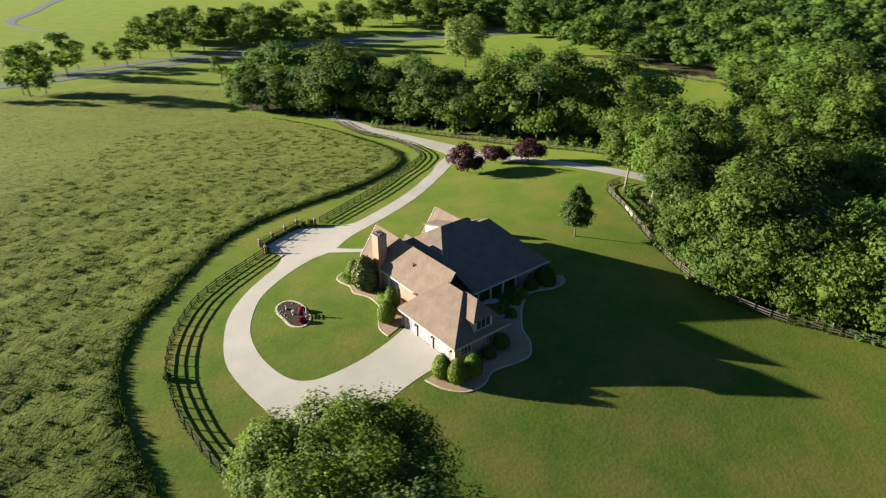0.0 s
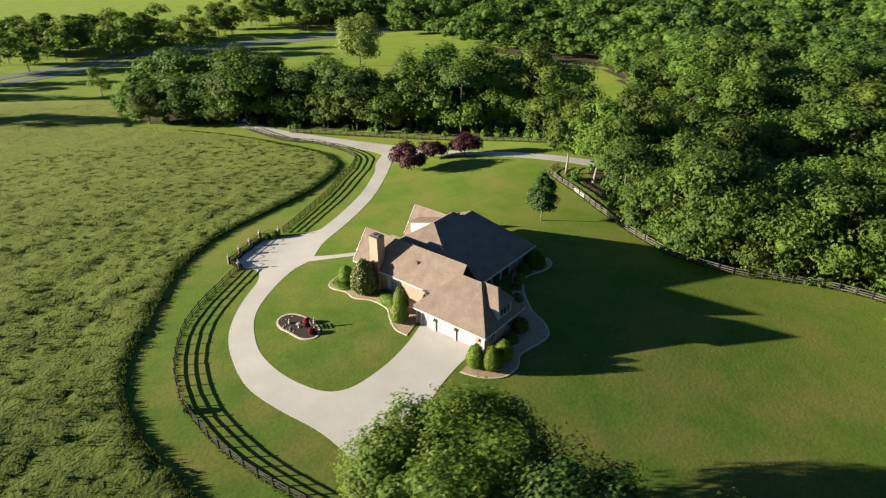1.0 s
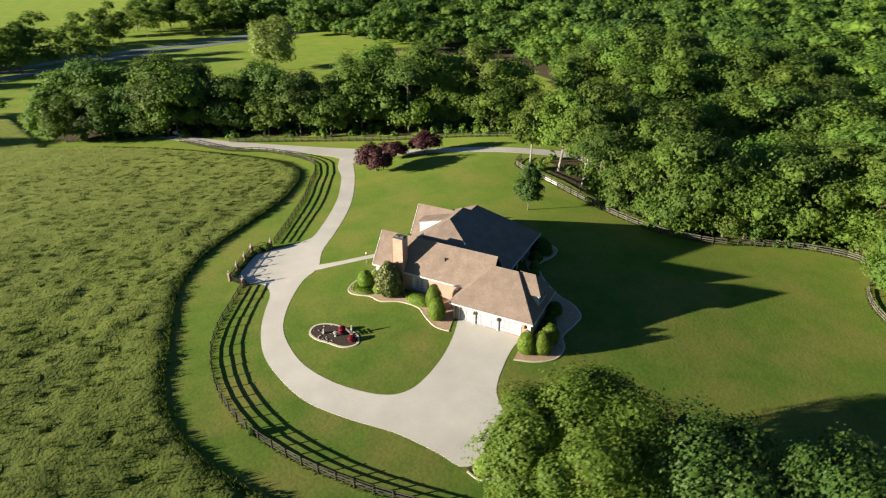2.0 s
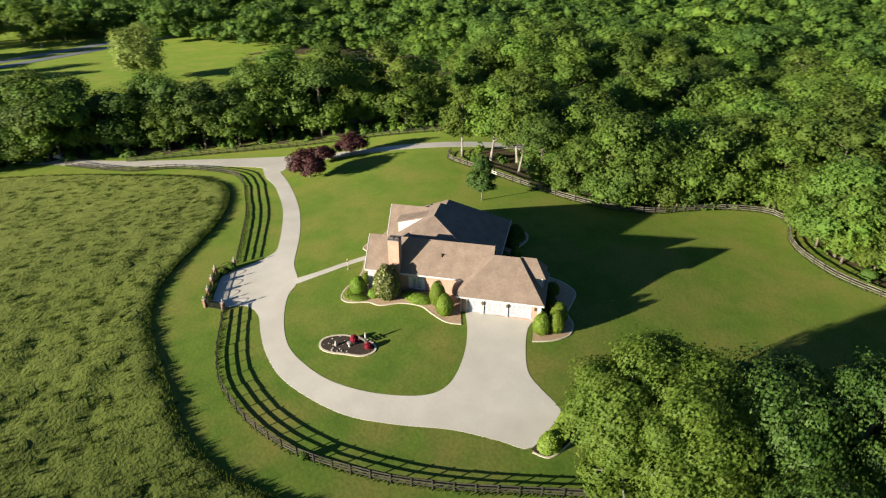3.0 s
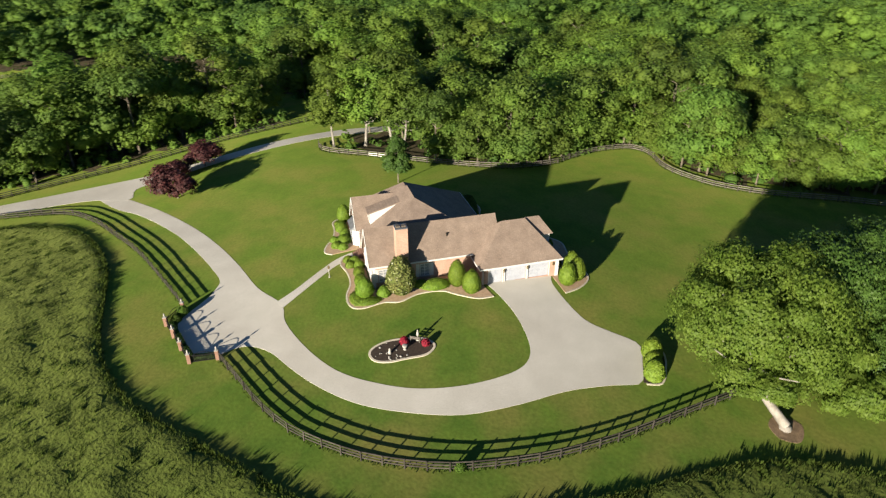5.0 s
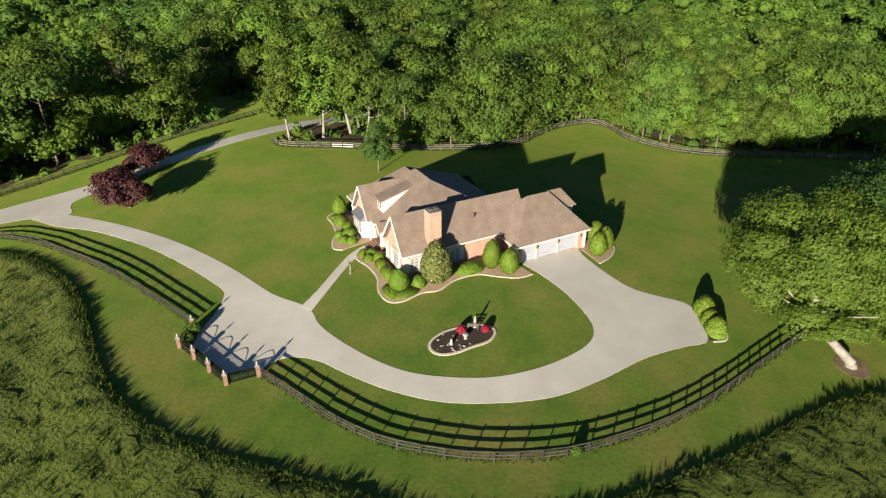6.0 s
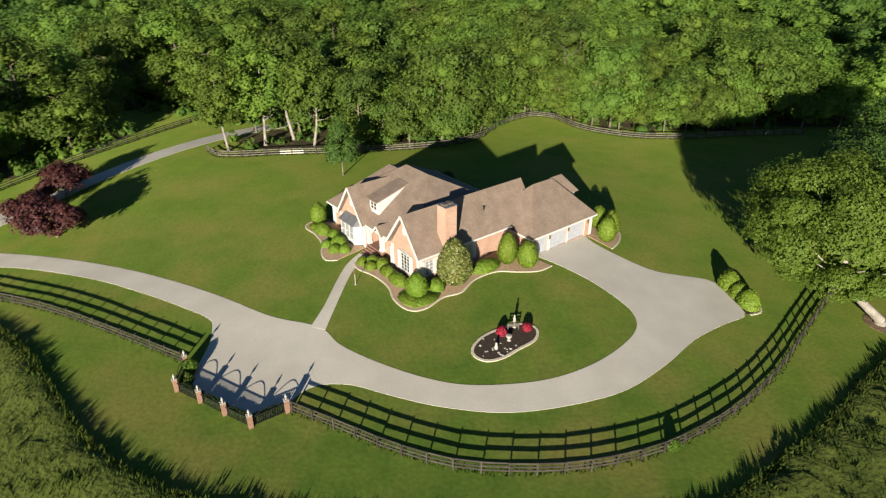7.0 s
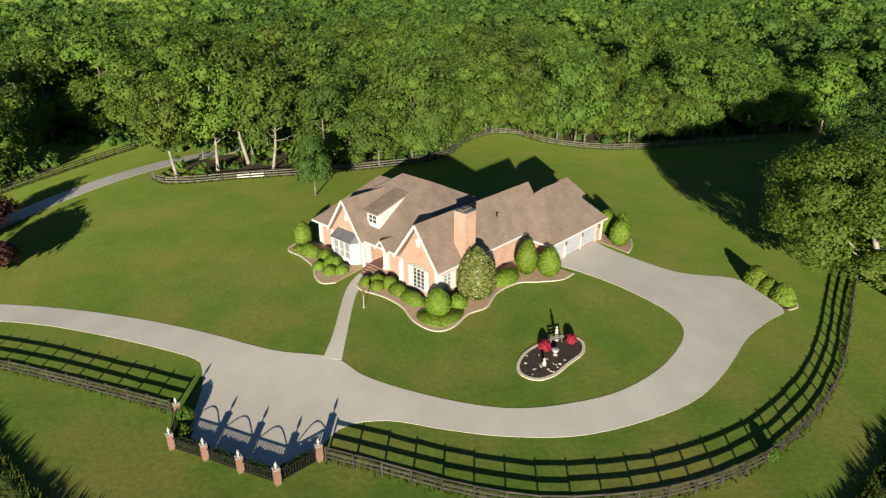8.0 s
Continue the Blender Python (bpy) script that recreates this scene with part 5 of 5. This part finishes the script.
for k, (uv, r, h) in enumerate((((13.2, 2.8), 0.9, 1.1), ((13.4, 5.0), 1.0, 1.3), ((13.3, 7.4), 1.2, 2.2), ((8.8, 13.6), 0.9, 1.2), ((6.8, 16.4), 0.9, 1.0), ((5.3, 21.4), 1.2, 1.6), ((5.4, 24.6), 1.8, 2.8))):
    shrub("shade_shrub", uv, r, h, mat="leaf", label="dark green shrub behind the house", seed=60 + k, top=0.2, size=0.13)
shrub("gold_shrub", (6.3, 18.4), 1.0, 1.5, label="yellow-green shrub at the corner of the patio", seed=75, top=0.3, size=0.13)
m_tree = shrub("magnolia", (-12.3, 1.4), 2.35, 6.0, mat="magnolia_leaf", label="broad magnolia with white blossom beside the chimney", seed=80, size=0.2, top=0.55)
rng = random.Random(5)
bm = bmesh.new()
for k in range(46):
    a, h = rng.uniform(0, 6.28), rng.uniform(0.1, 0.95)
    r = 2.1 * math.sqrt(max(0.02, 1 - (2 * h - 1) ** 2)) * (1 - 0.5 * max(0, h - 0.25)) + 0.08
    bmesh.ops.create_icosphere(bm, subdivisions=1, radius=rng.uniform(0.07, 0.12), matrix=Matrix.Translation((r * math.cos(a), r * math.sin(a), 5.6 * h)))
part("blossom", bm, M["blossom"], m_tree, "white blossom")

# shrubs at the drive's end
for k, (x, y, r, h) in enumerate(((-14.3, 51.0, 1.45, 2.0), (-12.3, 51.4, 1.3, 1.7), (-10.2, 51.8, 1.5, 2.2))):
    shrub("drive_shrub", (x, y), r, h, label="loose light green shrub at the drive's end", world=True, seed=90 + k, top=0.2, size=0.20, stretch=(1.15, 0.9))
kerb_line("bed_edging", "pale edging round the shrubs at the drive's end", [(-16.6, 51.6), (-15.6, 49.8), (-12.5, 49.7), (-9.5, 50.4), (-8.3, 52.2)])
tagged(sheet("planting_bed", spline([(-16.5, 52.0), (-13, 52.4), (-9.0, 53.2)], 0.5), spline([(-15.6, 50.0), (-12.5, 49.9), (-8.6, 50.8)], 0.5), 20, 4, 0.05, M["mulch"]), "dark mulch bed at the drive's end", "bed", kind="structure")
# low hedges inside the railing
def low_hedge(a, b, tall=0.55, wide=0.55):
    """A clipped box of leaf sprays over a firm core, just inside the railing."""
    d = Vector((b[0] - a[0], b[1] - a[1], 0))
    side = Vector((d.y, -d.x, 0)).normalized() * 0.55
    at = (a[0] + side.x, a[1] + side.y)
    hedge = thing("low_hedge", "low clipped dark green hedge inside the iron railing", "hedge", (*at, float(height(*at))), math.degrees(math.atan2(d.y, d.x)), group="hedges of the railing")
    rng = np.random.default_rng(int(abs(a[0]) * 10))
    n, long = 1100, d.length - 0.3
    p = np.stack([rng.uniform(0.3, long, n), rng.uniform(-wide / 2, wide / 2, n), rng.uniform(0, tall, n)], 1)
    face = rng.integers(0, 3, n)
    p[face == 0, 2] = tall
    p[face == 1, 1] = wide / 2
    p[face == 2, 1] = -wide / 2
    out = np.stack([np.zeros(n), np.where(face == 1, 1.0, np.where(face == 2, -1.0, 0.0)), np.where(face == 0, 1.0, 0.1)], 1)
    v = cards(rng, p + rng.normal(0, 0.025, p.shape), out, 0.10, 0.4)
    hang("foliage", leafy("foliage", v, np.arange(len(v)).reshape(-1, 4), M["dark_leaf"]), hedge)
    part("core", boxed(0.32, long - 0.02, -wide / 2 + 0.04, wide / 2 - 0.04, -0.2, tall - 0.04), M["dark_leaf"], hedge)


for a, b in zip(PIERS[1:4], PIERS[2:5]):
    low_hedge(a, b)
low_hedge(PIERS[0], PIERS[1])
# shrubs inside the railing and one on the fence
for k, (x, y, r, h) in enumerate(((-27.6, 115.7, 0.8, 1.5), (-29.0, 115.6, 0.7, 1.1))):
    shrub("railing_shrub", (x, y), r, h, mat="leaf", label="dark green shrub inside the iron railing", world=True, seed=100 + k, top=0.2)
shrub("fence_shrub", (-38.2, 68.0), 0.55, 1.1, mat="leaf", label="ragged dark shrub growing through the board fence", world=True, seed=120, top=0.2, size=0.18)

# ---- island flower bed ----
RIM = [(-24.5, 85.6), (-22.8, 84.3), (-21.5, 82.2), (-20.7, 80.2), (-21.3, 78.4), (-23.3, 78.7), (-25.0, 80.8), (-26.4, 82.6), (-26.9, 84.4), (-26.0, 85.7)]
line = spline(RIM, 0.4, True)
mid = line.mean(axis=0)
half = len(line) // 2
tagged(sheet("flower_bed", line[:half + 1], np.concatenate([line[half:], line[:1]])[::-1], 40, 8, 0.08, M["mulch"]), "dark mulch flower bed in the lawn", "bed", kind="structure")
kerb_line("bed_edging", "pale stone edging round the flower bed", RIM, True, 0.3)
for k, (x, y, r) in enumerate(((-22.4, 82.4, 0.6), (-21.8, 79.5, 0.55))):
    shrub("azalea", (x, y), r, 0.95, mat="azalea", label="bright red flowering azalea in the mulch", world=True, seed=130 + k, top=0.15, size=0.12)


def at_ground(x, y, lift=0.07):
    return (x, y, float(height(x, y)) + lift)


statue = part("statue", lathe([(0.26, 0.0), (0.26, 0.12), (0.14, 0.18), (0.11, 0.7), (0.2, 0.78), (0.2, 0.84), (0.13, 0.9), (0.17, 1.1), (0.15, 1.3), (0.07, 1.38), (0.10, 1.48), (0.08, 1.6), (0.02, 1.68)], 10), M["stone"], None, "", True)
statue.matrix_world = pose(*at_ground(-21.3, 80.9))
tagged(statue, "pale stone garden statue on a pedestal", "statue")
urn = thing("urn", "white stone urn in the flower bed", "urn", at_ground(-23.6, 81.7))
part("bowl", lathe([(0.1, 0.22), (0.3, 0.45), (0.36, 0.7), (0.3, 0.72)], 12), M["stone"], urn, "", True)
part("foot", lathe([(0.22, 0.0), (0.22, 0.08), (0.1, 0.2), (0.1, 0.24)], 12), M["stone"], urn)
statue = part("figurine", lathe([(0.22, 0.0), (0.2, 0.3), (0.12, 0.55), (0.14, 0.7), (0.05, 0.85)], 10), M["stone"], None, "", True)
statue.matrix_world = pose(*at_ground(-25.0, 83.2))
tagged(statue, "small white garden figure in the mulch", "figurine")
bench = thing("garden_bench", "weathered grey slatted bench behind the azaleas", "bench", at_ground(-21.6, 81.1), 100)
for k in range(3):
    part("slat", boxed(-0.7, 0.7, -0.25 + 0.17 * k, -0.12 + 0.17 * k, 0.42, 0.46), M["grey_board"], bench)
for k in range(2):
    part("back_slat", boxed(-0.7, 0.7, 0.24, 0.28, 0.6 + 0.2 * k, 0.72 + 0.2 * k), M["grey_board"], bench)
for x in (-0.62, 0.62):
    for y in (-0.2, 0.25):
        part("leg", boxed(x - 0.04, x + 0.04, y - 0.03, y + 0.03, 0.0, 0.42 if y < 0 else 0.95), M["grey_board"], bench)
rng = random.Random(9)
for k in range(26):
    x, y = rng.uniform(-26.2, -23.4), rng.uniform(80.6, 85.0)
    if not inside(np.array([(x, y)]), line)[0]:
        continue
    bm = bmesh.new()
    bmesh.ops.create_icosphere(bm, subdivisions=1, radius=rng.uniform(0.08, 0.17))
    for v in bm.verts:
        v.co *= rng.uniform(0.75, 1.2)
    bmesh.ops.scale(bm, vec=(1, 1, 0.6), verts=bm.verts)
    ob = part("bed_stone", bm, M["stone"])
    ob.matrix_world = pose(*at_ground(x, y, 0.1))
    tagged(ob, "pale rounded stone lying in the mulch", "stone", "stones of the flower bed")


# ---- car on the lane ----
def car(x, y, turn):
    c = thing("car", "silver car parked on the lane under the trees", "car", (x, y, float(height(x, y)) + 0.07), turn)
    prof = [(-2.2, 0.35), (-2.25, 0.8), (-1.9, 0.95), (-1.1, 1.0), (-0.5, 1.42), (0.9, 1.45), (1.7, 1.0), (2.15, 0.9), (2.2, 0.35)]
    n = len(prof)
    pts = [(a, s * (0.88 if b < 1.1 else 0.68), b) for s in (-1, 1) for a, b in prof]
    faces = [tuple(range(n)), tuple(range(2 * n - 1, n - 1, -1))] + [(k, n + k, n + (k + 1) % n, (k + 1) % n) for k in range(n)]
    part("body", solid(pts, faces), M["paint"], c)
    part("windscreen", solid([(-1.08, -0.72, 1.03), (-1.08, 0.72, 1.03), (-0.54, 0.62, 1.40), (-0.54, -0.62, 1.40), (-1.12, -0.72, 1.06), (-1.12, 0.72, 1.06), (-0.58, 0.62, 1.43), (-0.58, -0.62, 1.43)], [(0, 1, 2, 3), (4, 7, 6, 5), (0, 4, 5, 1), (1, 5, 6, 2), (2, 6, 7, 3), (3, 7, 4, 0)]), M["glass"], c, "dark windscreen")
    for a in (-1.35, 1.35):
        for s in (-0.9, 0.9):
            w = part("wheel", lathe([(0.32, -0.1), (0.34, -0.08), (0.34, 0.08), (0.32, 0.1)], 14), M["rubber"], c)
            w.matrix_basis = pose(a, s, 0.32, 90, 0, 0)
            part("rim", lathe([(0.2, -0.11), (0.2, 0.11)], 10), M["metal_roof"], w)


car(-37.6, 216.2, 120)
